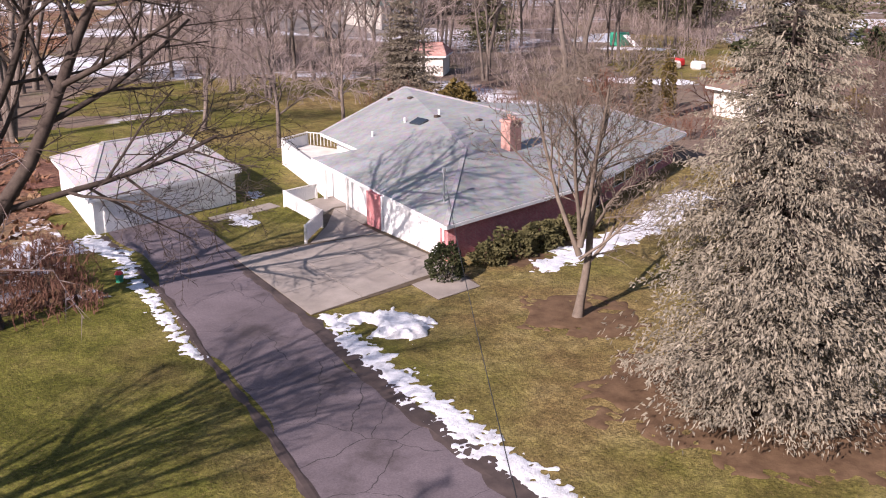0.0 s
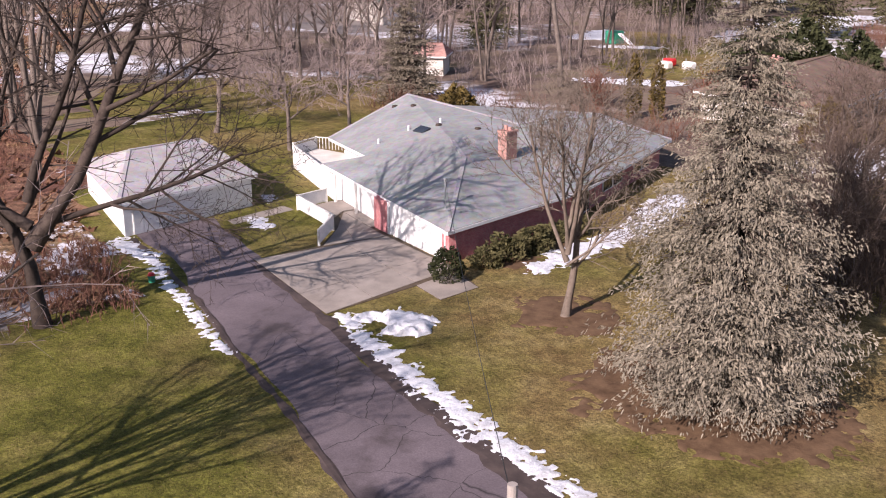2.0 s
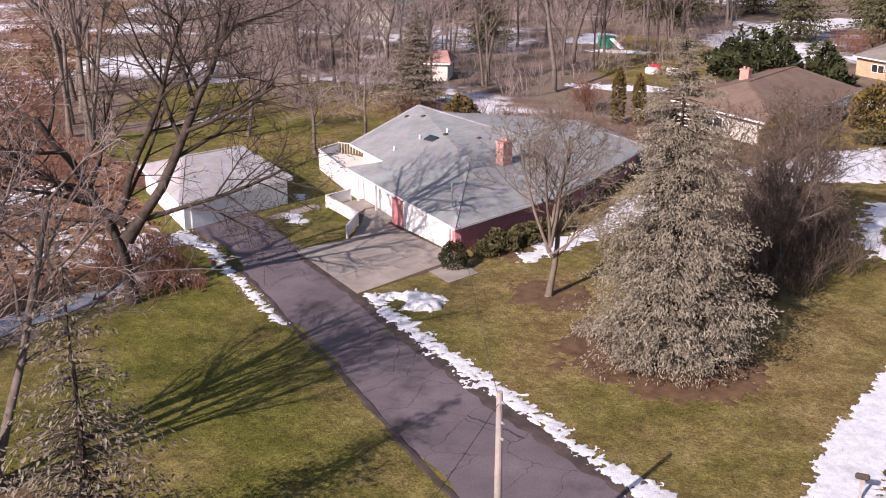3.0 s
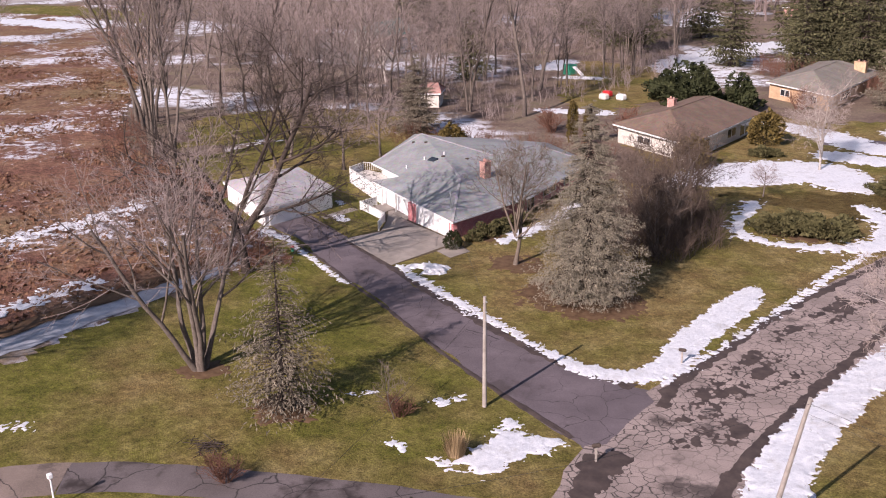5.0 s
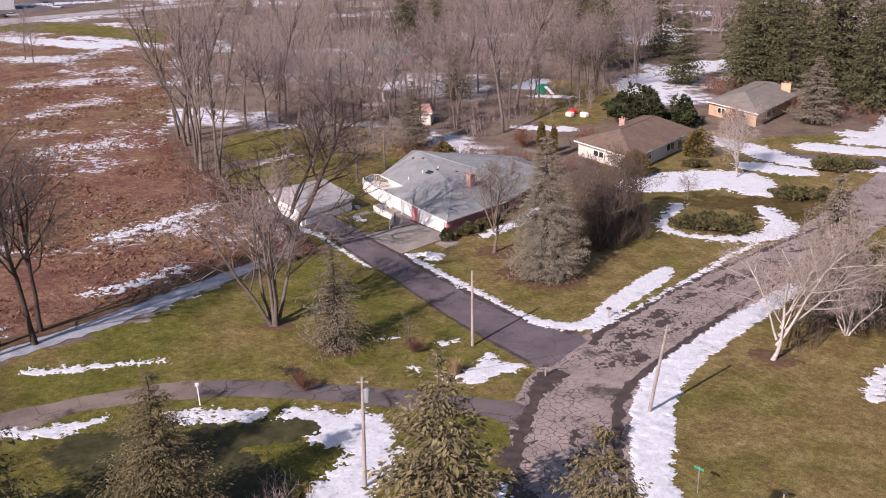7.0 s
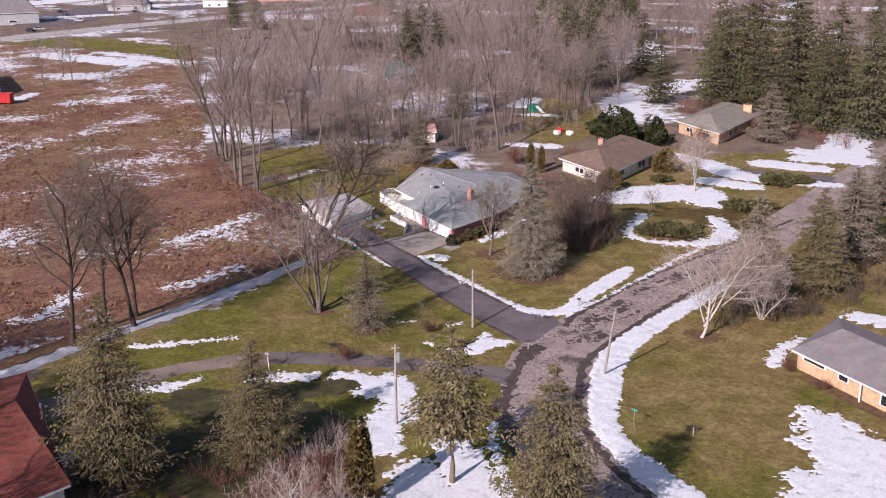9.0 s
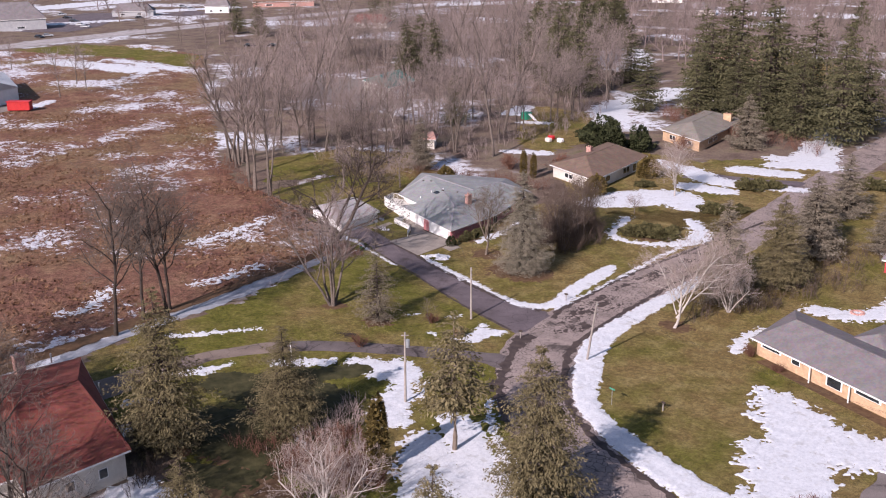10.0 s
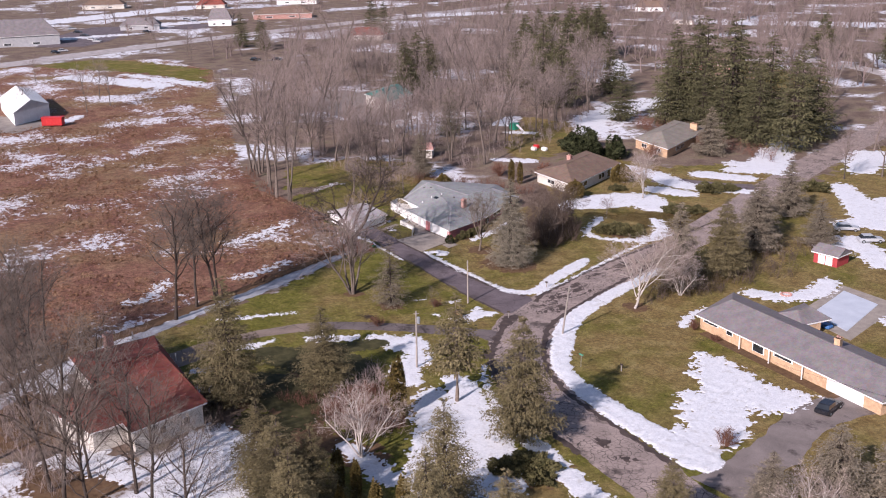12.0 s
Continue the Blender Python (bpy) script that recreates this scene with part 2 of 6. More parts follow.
M_BIRCH = bark_material("white_birch_bark", (0.32, 0.275, 0.245), (0.62, 0.57, 0.52), 4.0)
M_BIRCHTWIG = bark_material("pale_birch_twigs", (0.26, 0.20, 0.175), (0.42, 0.35, 0.31), 1.0)
M_REDTWIG = bark_material("red_brown_twigs", (0.12, 0.058, 0.040), (0.20, 0.105, 0.075), 1.0)
M_SPRUCE = needle_material("grey_spruce_needles", (0.195, 0.170, 0.124), (0.335, 0.292, 0.225))
M_GREYFIR = needle_material("thin_grey_needles", (0.200, 0.168, 0.122), (0.320, 0.270, 0.205))
M_FIR = needle_material("olive_fir_needles", (0.150, 0.125, 0.060), (0.265, 0.218, 0.120))
M_PINE = needle_material("dark_pine_needles", (0.085, 0.084, 0.040), (0.165, 0.152, 0.080))
M_YEW = needle_material("yew_needles", (0.030, 0.038, 0.016), (0.065, 0.070, 0.030))
M_JUNIPER = needle_material("juniper_sprays", (0.070, 0.068, 0.028), (0.150, 0.130, 0.058))
M_CEDAR = needle_material("bronze_cedar_sprays", (0.105, 0.075, 0.022), (0.185, 0.135, 0.045))
M_REEDS = needle_material("dry_reeds", (0.30, 0.20, 0.10), (0.46, 0.33, 0.19))
M_POLE = plain("weathered_pole_wood", (0.24, 0.21, 0.185), (0.38, 0.335, 0.30), 1.5, 0.9, 0.15)
M_METAL = plain("galvanised_metal", (0.34, 0.36, 0.38), (0.46, 0.48, 0.50), 1.5, 0.45, 0.5, 0.6)
M_WIRE = plain("black_cable", (0.015, 0.015, 0.015), (0.03, 0.03, 0.03), 3, 0.6)
M_RUBBER = plain("black_rubber", (0.015, 0.015, 0.015), (0.03, 0.03, 0.03), 3, 0.8)
M_BLACKCAR = plain("black_car_paint", (0.012, 0.013, 0.016), (0.02, 0.02, 0.024), 1, 0.2, 0.6, bump=0)
M_REDPAINT = plain("red_paint", (0.42, 0.020, 0.022), (0.52, 0.03, 0.03), 1, 0.45, 0.4, bump=0)
M_BARNRED = plain("barn_red_boards", (0.34, 0.045, 0.05), (0.42, 0.07, 0.07), 1, 0.8)
M_GREENP = plain("green_plastic", (0.02, 0.22, 0.13), (0.03, 0.27, 0.17), 1, 0.5, 0.4)
M_BLUE = plain("blue_tarp", (0.04, 0.12, 0.30), (0.06, 0.16, 0.36), 2, 0.5, 0.3)
M_POOLICE = plain("frozen_pool_cover", (0.42, 0.45, 0.51), (0.52, 0.55, 0.60), 0.4, 0.4, 0.4)
M_SILVER = plain("silver_car_paint", (0.34, 0.35, 0.37), (0.42, 0.43, 0.45), 1, 0.3, 0.6, bump=0)
M_GRAVEL = plain("wet_gravel_yard", (0.17, 0.15, 0.135), (0.27, 0.24, 0.215), 0.3, 0.9, 0.2, fine=6)


# ---- building helpers ----
def mesh_object(name, bm, material, parent=None, label="", smooth=False):
    me = bpy.data.meshes.new(name)
    bm.to_mesh(me)
    bm.free()
    me.materials.append(material)
    if smooth:
        me.shade_smooth()
    ob = new(name, me)
    if parent:
        ob.parent = parent
    if label:
        ob["label"] = label
    return ob


def part(name, bm, material, parent, label="", smooth=False):
    return mesh_object(name, bm, material, parent, label, smooth)


def from_arrays(name, verts, faces, material, parent=None, label="", smooth=False):
    me = bpy.data.meshes.new(name)
    me.from_pydata(verts, [], faces)
    me.materials.append(material)
    if smooth:
        me.shade_smooth()
    ob = new(name, me)
    if parent:
        ob.parent = parent
    if label:
        ob["label"] = label
    return ob


def root(name, label, category, group="", at=(0, 0, 0), turn=0.0, scale=1.0):
    ob = new(name)
    ob.empty_display_size = 0.2
    ob.matrix_basis = pose(*at, 0, 0, turn) @ Matrix.Diagonal((scale, scale, scale, 1))
    return tagged(ob, label, category, group)


def box(bm, lo, hi, bevel=0.0):
    c, d = [(a + b) / 2 for a, b in zip(lo, hi)], [b - a for a, b in zip(lo, hi)]
    g = bmesh.ops.create_cube(bm, size=1, matrix=Matrix.Translation(c) @ Matrix.Diagonal((*d, 1)))
    if bevel:
        es = list({e for v in g["verts"] for e in v.link_edges})
        bmesh.ops.bevel(bm, geom=es, offset=bevel, segments=1, affect="EDGES")
    return bm


def a_box(lo, hi, bevel=0.0):
    return box(bmesh.new(), lo, hi, bevel)


def beam(bm, p, q, width, height):
    """A board from p to q."""
    p, q = Vector(p), Vector(q)
    d = q - p
    rot = d.to_track_quat("X", "Z").to_matrix().to_4x4()
    bmesh.ops.create_cube(bm, size=1, matrix=Matrix.Translation((p + q) / 2) @ rot @ Matrix.Diagonal((d.length, width, height, 1)))
    return bm


def tube(bm, p, q, r0, r1, sides=8, caps=True):
    p, q = Vector(p), Vector(q)
    d = q - p
    rot = d.to_track_quat("Z", "Y").to_matrix().to_4x4()
    bmesh.ops.create_cone(bm, cap_ends=caps, segments=sides, radius1=r0, radius2=r1, depth=d.length, matrix=Matrix.Translation((p + q) / 2) @ rot)
    return bm


def prism(bm, foot, z0, z1):
    """An upright prism on a footprint given counter-clockwise."""
    lo = [bm.verts.new((x, y, z0)) for x, y in foot]
    hi = [bm.verts.new((x, y, z1)) for x, y in foot]
    bm.faces.new(list(reversed(lo)))
    bm.faces.new(hi)
    for i in range(len(foot)):
        j = (i + 1) % len(foot)
        bm.faces.new((lo[i], lo[j], hi[j], hi[i]))
    return bm


def nz(x, y, s, z=0.0):
    return noise.noise((x * s, y * s, z))


def smooth_line(pts, step):
    """Points along a Catmull-Rom line through pts; each of x, y and a half width."""
    out = []
    p = [pts[0]] + list(pts) + [pts[-1]]
    for i in range(1, len(p) - 2):
        a, b, c, d = (np.array(q, float) for q in p[i - 1:i + 3])
        n = max(2, int(np.linalg.norm((c - b)[:2]) / step))
        for k in range(n):
            t = k / n
            out.append(0.5 * (2 * b + (c - a) * t + (2 * a - 5 * b + 4 * c - d) * t * t + (3 * b - a - 3 * c + d) * t ** 3))
    out.append(np.array(pts[-1], float))
    return out


def ribbon(name, pts, z, material, label, step=1.5, wobble=0.12, across=4, kind="structure", category="road"):
    line = smooth_line(pts, step)
    verts, faces = [], []
    for i, (x, y, w) in enumerate(line):
        q = line[min(i + 1, len(line) - 1)] - line[max(i - 1, 0)]
        n = Vector((-q[1], q[0])).normalized()
        for k in range(across + 1):
            u = 2 * k / across - 1
            r = u * (w + (wobble * nz(x, y, 0.9, u * 7) if abs(u) == 1 else 0))
            verts.append((x + n.x * r, y + n.y * r, z - (0.03 if abs(u) == 1 else 0)))
    m = across + 1
    for i in range(len(line) - 1):
        for k in range(across):
            a = i * m + k
            faces.append((a, a + 1, a + m + 1, a + m))
    ob = from_arrays(name, verts, faces, material)
    return tagged(ob, label, category, kind=kind)


def compact(verts, faces):
    """The faces with only the corners that they use."""
    used, out = {}, []
    for f in faces:
        for v in f:
            if v not in used:
                used[v] = len(out)
                out.append(verts[v])
    return out, [[used[v] for v in f] for f in faces]


def snow(shapes, res, label, z=0.05, rag=0.5, thick=0.06, ragged_scale=0.9, name="snow_patch", material=None, kind=""):
    """A melting patch: shapes are lines of (x, y, half width); ragged at its edge and thin there."""
    pts = [q for s in shapes for q in smooth_line(s, 0.8)]
    arr = np.array(pts)
    x0, y0 = (arr[:, :2] - arr[:, 2:3]).min(0) - 1
    x1, y1 = (arr[:, :2] + arr[:, 2:3]).max(0) + 1
    nx, ny = int((x1 - x0) / res) + 1, int((y1 - y0) / res) + 1
    gx, gy = np.meshgrid(x0 + res * np.arange(nx + 1), y0 + res * np.arange(ny + 1))
    d = np.full(gx.shape, -9.0)
    for x, y, w in arr:
        d = np.maximum(d, w - np.hypot(gx - x, gy - y))
    near = d > -rag * 1.6
    for j, i in zip(*np.nonzero(near & (d < rag * 3.5))):
        x, y = gx[j, i], gy[j, i]
        d[j, i] += rag * (1.5 * nz(x, y, ragged_scale) + 1.3 * nz(x, y, ragged_scale * 2.7, 5) + 1.0 * nz(x, y, ragged_scale * 5.5, 9) + 0.9 * nz(x, y, ragged_scale * 9.5, 13))
    verts, index, faces = [], {}, []

    def add(key, x, y, h):
        if key not in index:
            index[key] = len(verts)
            verts.append((x, y, z + h))
        return index[key]

    ji = np.argwhere(np.maximum.reduce([d[:-1, :-1], d[1:, :-1], d[:-1, 1:], d[1:, 1:]]) > 0)
    for j, i in ji:
        ring = ((j, i), (j, i + 1), (j + 1, i + 1), (j + 1, i))
        poly = []
        for a, b in zip(ring, ring[1:] + ring[:1]):
            da, db = d[a], d[b]
            if da > 0:
                x, y = gx[a], gy[a]
                poly.append(add(a, x, y, thick * min(1.0, da / 0.7) * (0.8 + 0.5 * nz(x, y, 0.8)) + 0.01))
            if (da > 0) != (db > 0):
                t = da / (da - db)
                poly.append(add((min(a, b), max(a, b)), gx[a] + (gx[b] - gx[a]) * t, gy[a] + (gy[b] - gy[a]) * t, -0.02))
        if len(poly) >= 3:
            faces.append(poly)
    group = list(range(len(verts)))

    def find(a):
        while group[a] != a:
            group[a] = group[group[a]]
            a = group[a]
        return a

    for f in faces:
        for v in f[1:]:
            group[find(v)] = find(f[0])
    sets = {}
    for f in faces:
        sets.setdefault(find(f[0]), []).append(f)
    crumbs = []
    for fs in sets.values():
        if len(fs) < 160:
            crumbs += fs
        else:
            tagged(from_arrays(name, *compact(verts, fs), material or M_SNOW, smooth=True), label, {"shade_patch": "ground cover", "mud_patch": "mud"}.get(name, "leaf litter") if material else "snow", "" if material else "melting snow patches", kind)
    if crumbs and not material:
        tagged(from_arrays("snow_crumbs", *compact(verts, crumbs), M_SNOW, smooth=True), "small scraps of melting snow", "snow", kind="stuff")


# ---- ground, roads ----
def ground_sheet():
    xs = sorted(set(list(range(-1600, -320, 80)) + list(range(-320, 200, 8)) + list(range(200, 1200, 80))))
    ys = sorted(set(list(range(-900, -180, 80)) + list(range(-180, 300, 8)) + list(range(300, 1700, 80))))
    verts = [(x, y, 0.035 * nz(x, y, 0.09)) for y in ys for x in xs]
    n = len(xs)
    faces = [(j * n + i, j * n + i + 1, (j + 1) * n + i + 1, (j + 1) * n + i) for j in range(len(ys) - 1) for i in range(n - 1)]
    ob = from_arrays("ground", verts, faces, M_ROUGH, smooth=True)
    tagged(ob, "tan and grey-brown winter ground reaching far away", "ground", kind="structure")


def inside(x, y, poly):
    hit = False
    for i in range(len(poly)):
        (x0, y0), (x1, y1) = poly[i - 1], poly[i]
        if (y0 > y) != (y1 > y) and x < (x1 - x0) * (y - y0) / (y1 - y0) + x0:
            hit = not hit
    return hit


FIELD = [(-2, -21), (-13, -18.4), (-27, -15.8), (-30, -11), (-62, -13), (-92, -3), (-135, 18), (-195, 45), (-285, 88), (-345, 88), (-368, 40), (-380, -80), (-330, -240),
         (40, -200), (22, -110), (13, -95), (10, -82), (8, -74), (3, -57), (0, -45), (-3, -32)]


def field_sheet():
    verts, index, faces = [], {}, []

    def vert(i, j, s):
        key = (i * s, j * s)
        if key not in index:
            x, y = i * s + 0.8 * nz(i * s, j * s, 0.3), j * s + 0.8 * nz(i * s, j * s, 0.3, 4)
            index[key] = len(verts)
            verts.append((x, y, 0.075 + 0.07 * nz(x, y, 0.5) + 0.05 * nz(x, y, 1.3)))
        return index[key]

    s = 2
    for i in range(-390 // s, 44 // s):
        for j in range(-244 // s, 96 // s):
            if inside((i + 0.5) * s + 2 * nz(i * s, j * s, 0.2), (j + 0.5) * s, FIELD):
                faces.append((vert(i, j, s), vert(i + 1, j, s), vert(i + 1, j + 1, s), vert(i, j + 1, s)))
    ob = from_arrays("field", verts, faces, M_FIELD, smooth=True)
    tagged(ob, "wide field of dead red-brown weeds with thin snow", "field", kind="structure")


def lawn_sheet(name, label, area, s=1.0, z=0.025):
    verts, index, faces = [], {}, []

    def vert(i, j):
        if (i, j) not in index:
            x, y = i * s, j * s
            index[(i, j)] = len(verts)
            verts.append((x + 0.4 * s * nz(x, y, 0.7), y + 0.4 * s * nz(x, y, 0.7, 3), z + 0.012 * nz(x, y, 0.3) + 0.035 * nz(x, y, 0.09)))
        return index[(i, j)]

    xs, ys = [p[0] for p in area], [p[1] for p in area]
    for i in range(int(min(xs) / s) - 1, int(max(xs) / s) + 1):
        for j in range(int(min(ys) / s) - 1, int(max(ys) / s) + 1):
            x, y = (i + 0.5) * s, (j + 0.5) * s
            if inside(x + 3 * nz(x, y, 0.25), y + 3 * nz(x, y, 0.25, 6), area):
                faces.append((vert(i, j), vert(i + 1, j), vert(i + 1, j + 1), vert(i, j + 1)))
    tagged(from_arrays(name, verts, faces, M_GRASS, smooth=True), label, "lawn", kind="structure")


ground_sheet()
field_sheet()
lawn_sheet("lawn", "olive green and tan winter lawn round the house", [(-52, -10), (-30, -18), (-14, -19), (-3, -26), (4, -42), (9, -60), (13, -78), (20, -82), (52, -78), (80, -98), (135, -80), (140, -12), (122, 20), (92, 36), (75, 52), (62, 62), (34, 66), (8, 33), (-18, 23), (-38, 24), (-56, 10)])
lawn_sheet("lawn", "green neighbouring lawn among snow", [(2, 33), (36, 38), (32, 70), (22, 112), (2, 104), (-10, 84), (-26, 84), (-26, 52)])
lawn_sheet("lawn", "green gardens across the street", [(48, 46), (90, 42), (112, 78), (72, 122), (32, 150), (14, 172), (24, 118), (34, 84)], 1.5)
lawn_sheet("lawn", "open back lawn beneath bare trees", [(-56, 10), (-38, 24), (-58, 40), (-80, 28), (-82, 6), (-60, -6)])
lawn_sheet("lawn", "distant green lawns between gardens", [(-40, 62), (-60, 70), (-95, 112), (-70, 112), (-42, 84)], 2)
lawn_sheet("lawn", "far green lawns beside the street", [(-140, 250), (-60, 215), (-60, 250), (-150, 300)], 3)
lawn_sheet("lawn", "roadside meadow by the main road", [(-368, 62), (-335, 78), (-285, 86), (-250, 66), (-300, 60), (-340, 40), (-366, 30)], 2, 0.16)
ribbon("road", [(-40, 400, 6), (-12, 260, 5.8), (4.5, 178, 5.5), (17, 117, 5), (37, 42, 4.8), (42.5, 10, 5), (46, -8, 5.3), (50.5, -22, 6), (57.5, -32, 5.6), (67, -40, 5),
                (77, -44.3, 4.8), (90, -47.5, 4.7), (102, -50, 4.7), (125, -55, 4.7), (165, -64, 4.7)], 0.06, M_ROAD, "cracked and patched brown-grey asphalt street", 1.5, 0.35, 6)
ribbon("driveway", [(-15, -12.9, 3.1), (-8, -13.7, 2.8), (0, -15, 2.7), (8, -16.4, 2.9), (16, -17.7, 2.8), (25, -19.2, 3.1), (34, -20.1, 3.6), (41, -20, 4.6), (46, -19.5, 6.0), (48, -19, 6.5)], 0.05, M_DRIVE,
       "long dark grey asphalt driveway with cracks", 1.0, 0.12, 6, category="driveway")
ribbon("side_drive", [(56, -32, 5), (50, -33.6, 2.4), (44, -38, 2.0), (37.5, -43, 1.9), (31, -49, 2.0), (28.2, -53, 2.1)], 0.045, M_LANE,
       "curving side driveway of patched wet asphalt", 1.2, 0.2, 5, category="driveway")
ribbon("side_drive", [(28.2, -53, 2.1), (26.5, -56, 2.2), (24, -64, 2.5), (24, -71, 2.9), (24.5, -78, 3.3), (25, -83, 3.3)], 0.045, M_BROWNCONC,
       "worn concrete part of the side driveway with brown wet stains", 1.2, 0.15, 5, category="driveway")
ribbon("ditch", [(30, -118, 2.2), (19, -101, 2.0), (13.5, -88, 1.8), (11, -77, 1.4), (7.5, -66, 1.5), (5, -54, 1.9), (2.5, -45.5, 1.9), (0, -37.5, 1.7), (-2.2, -30, 1.2), (-5, -22.5, 0.7)], 0.10, M_ICE,
       "frozen ditch with grey ice along the field", 1.2, 0.7, 5, category="ditch")
ribbon("field_bank", [(27, -118, 1.4), (16, -101, 1.4), (10.5, -88, 1.4), (8, -77, 1.5), (5, -66, 1.4), (2.4, -54, 1.2), (-0.2, -45.5, 1.1), (-2.4, -37, 1.0), (-5, -29, 0.9), (-9, -23, 0.8)], 0.19, M_MULCH,
       "dark bank of dead weeds beside the ditch", 1.0, 0.8, 5, category="bank")
ribbon("far_road", [(-372, -200, 9), (-380, 10, 9.5), (-392, 60, 9.5), (-402, 110, 9.5), (-412, 160, 9), (-424, 240, 9), (-450, 420, 9), (-520, 640, 9)], 0.16, M_FARROAD, "wide pale grey main road", 8, 0.3)
ribbon("cross_street", [(-395, 205, 5), (-300, 290, 5), (-190, 330, 5), (-80, 300, 5), (-16, 262, 5)], 0.055, M_FARROAD, "pale side street among snowy gardens", 6, 0.4)
ribbon("neighbour_drive", [(106, -9.5, 4.0), (104, -18, 3.6), (105.5, -27, 3.6), (107, -36, 3.8), (107, -46, 5.0)], 0.052, M_NDRIVE, "grey asphalt driveway with wet stains", 1.5, 0.5, 5, category="driveway")
ribbon("brown_house_drive", [(-2, 72, 3.4), (10, 78, 3.0), (22, 84, 3.2), (29, 88, 4)], 0.05, M_DRIVE, "dark asphalt driveway between snow banks", 1.5, 0.2, 5, category="driveway")
ribbon("gravel_yard", [(-120, 72, 8), (-140, 76, 13), (-165, 84, 15), (-190, 92, 8)], 0.05, M_GRAVEL, "wet gravel yard by the workshop", 3, 1.5, 6, category="yard")
ribbon("barn_yard", [(-250, -48, 12), (-215, -36, 13), (-196, -26, 9)], 0.20, M_GRAVEL, "bare gravel yard by the white barn", 3, 1.5, 6, category="yard")
ribbon("parking_lot", [(-438.7, 70.7, 14), (-465.3, 92.5, 20), (-503.4, 118.2, 18), (-531.2, 141.1, 14)], 0.15, M_DRIVE, "dark parking lot by the office building", 4, 0.6, 6, category="parking lot")
ribbon("motor_court", [(-482.7, 163.5, 12), (-493.0, 193.4, 14)], 0.15, M_DRIVE, "dark parking strip by the roadside", 4, 0.6, 6, category="parking lot")

ribbon("muddy_shoulder", [(34, 52, 0.39), (38, 10, 0.44), (41.2, -6, 0.55), (42.8, -13, 0.72), (44.6, -16.5, 0.55)], 0.075, M_MUD, "dark muddy shoulder of the street", 0.45, 0.9, 4, category="shoulder")
ribbon("muddy_shoulder", [(41.5, 34, 0.33), (46.5, 8, 0.39), (50.2, -8, 0.50), (54.0, -21, 0.66), (59, -28.2, 0.66), (66.5, -35.2, 0.55), (75.5, -39.8, 0.50), (88, -42.6, 0.50), (101, -45.2, 0.50)], 0.075, M_MUD, "dark muddy shoulder of the street", 0.45, 0.9, 4, category="shoulder")
ribbon("muddy_shoulder", [(46.5, -25, 0.66), (50, -29.5, 0.72), (56, -37, 0.55), (63, -43.2, 0.50), (73, -48, 0.44), (90, -52, 0.44)], 0.075, M_MUD, "dark muddy shoulder of the street", 0.45, 0.9, 4, category="shoulder")
ribbon("driveway_verge", [(-3, -12.5, 0.25), (6.5, -13.6, 0.4), (14, -14.8, 0.5), (24, -16.0, 0.5), (34, -16.7, 0.5), (41, -15.4, 0.6)], 0.065, M_MUD, "dark earth verge of the driveway", 0.4, 0.5, 4, category="verge")
ribbon("driveway_verge", [(-13, -16.3, 0.2), (0, -17.7, 0.2), (8, -19.2, 0.2), (16, -20.4, 0.2), (25, -22.2, 0.2), (34, -23.6, 0.25), (44, -24.5, 0.3)], 0.06, M_MUD, "dark earth verge of the driveway", 0.4, 0.2, 4, category="verge")

# concrete apron of slabs with open joints
APRON = [(-4.2, -12.1), (6.5, -13.3), (5.6, -7.0), (8.3, -7.3), (7.9, -4.4), (4.4, -3.3), (-10.6, -2.0), (-12.6, -3.9), (-6.9, -4.8), (-4.3, -7.4)]
bm = prism(bmesh.new(), APRON, -0.1, 0.055)
apron = mesh_object("concrete_apron", bm, M_JOINT)
tagged(apron, "weathered concrete apron in front of the garage door", "pavement", kind="structure")


def slab(corners):
    cx, cy = sum(p[0] for p in corners) / 4, sum(p[1] for p in corners) / 4
    foot = [(cx + (x - cx) * 0.988, cy + (y - cy) * 0.988) for x, y in corners]
    part("slab", prism(bmesh.new(), foot, 0.0, 0.075), M_CONC, apron)


def lerp2(a, b, t):
    return (a[0] + (b[0] - a[0]) * t, a[1] + (b[1] - a[1]) * t)


def slab_grid(p00, p10, p11, p01, nu, nv):
    for i in range(nu):
        for j in range(nv):
            q = []
            for u, v in ((i, j), (i + 1, j), (i + 1, j + 1), (i, j + 1)):
                q.append(lerp2(lerp2(p00, p10, u / nu), lerp2(p01, p11, u / nu), v / nv))
            slab(q)


slab_grid((-4.2, -12.1), (6.5, -13.3), (4.4, -3.4), (-3.6, -2.95), 3, 3)
slab_grid((5.6, -7.0), (8.3, -7.3), (7.9, -4.4), (4.9, -3.9), 1, 1)
slab_grid((-6.9, -4.7), (-4.2, -7.3), (-3.7, -3.0), (-10.4, -2.1), 2, 2)
slab_grid((-10.4, -2.06), (-6.05, -2.63), (-6.05, -1.72), (-10.4, -0.98), 2, 1)


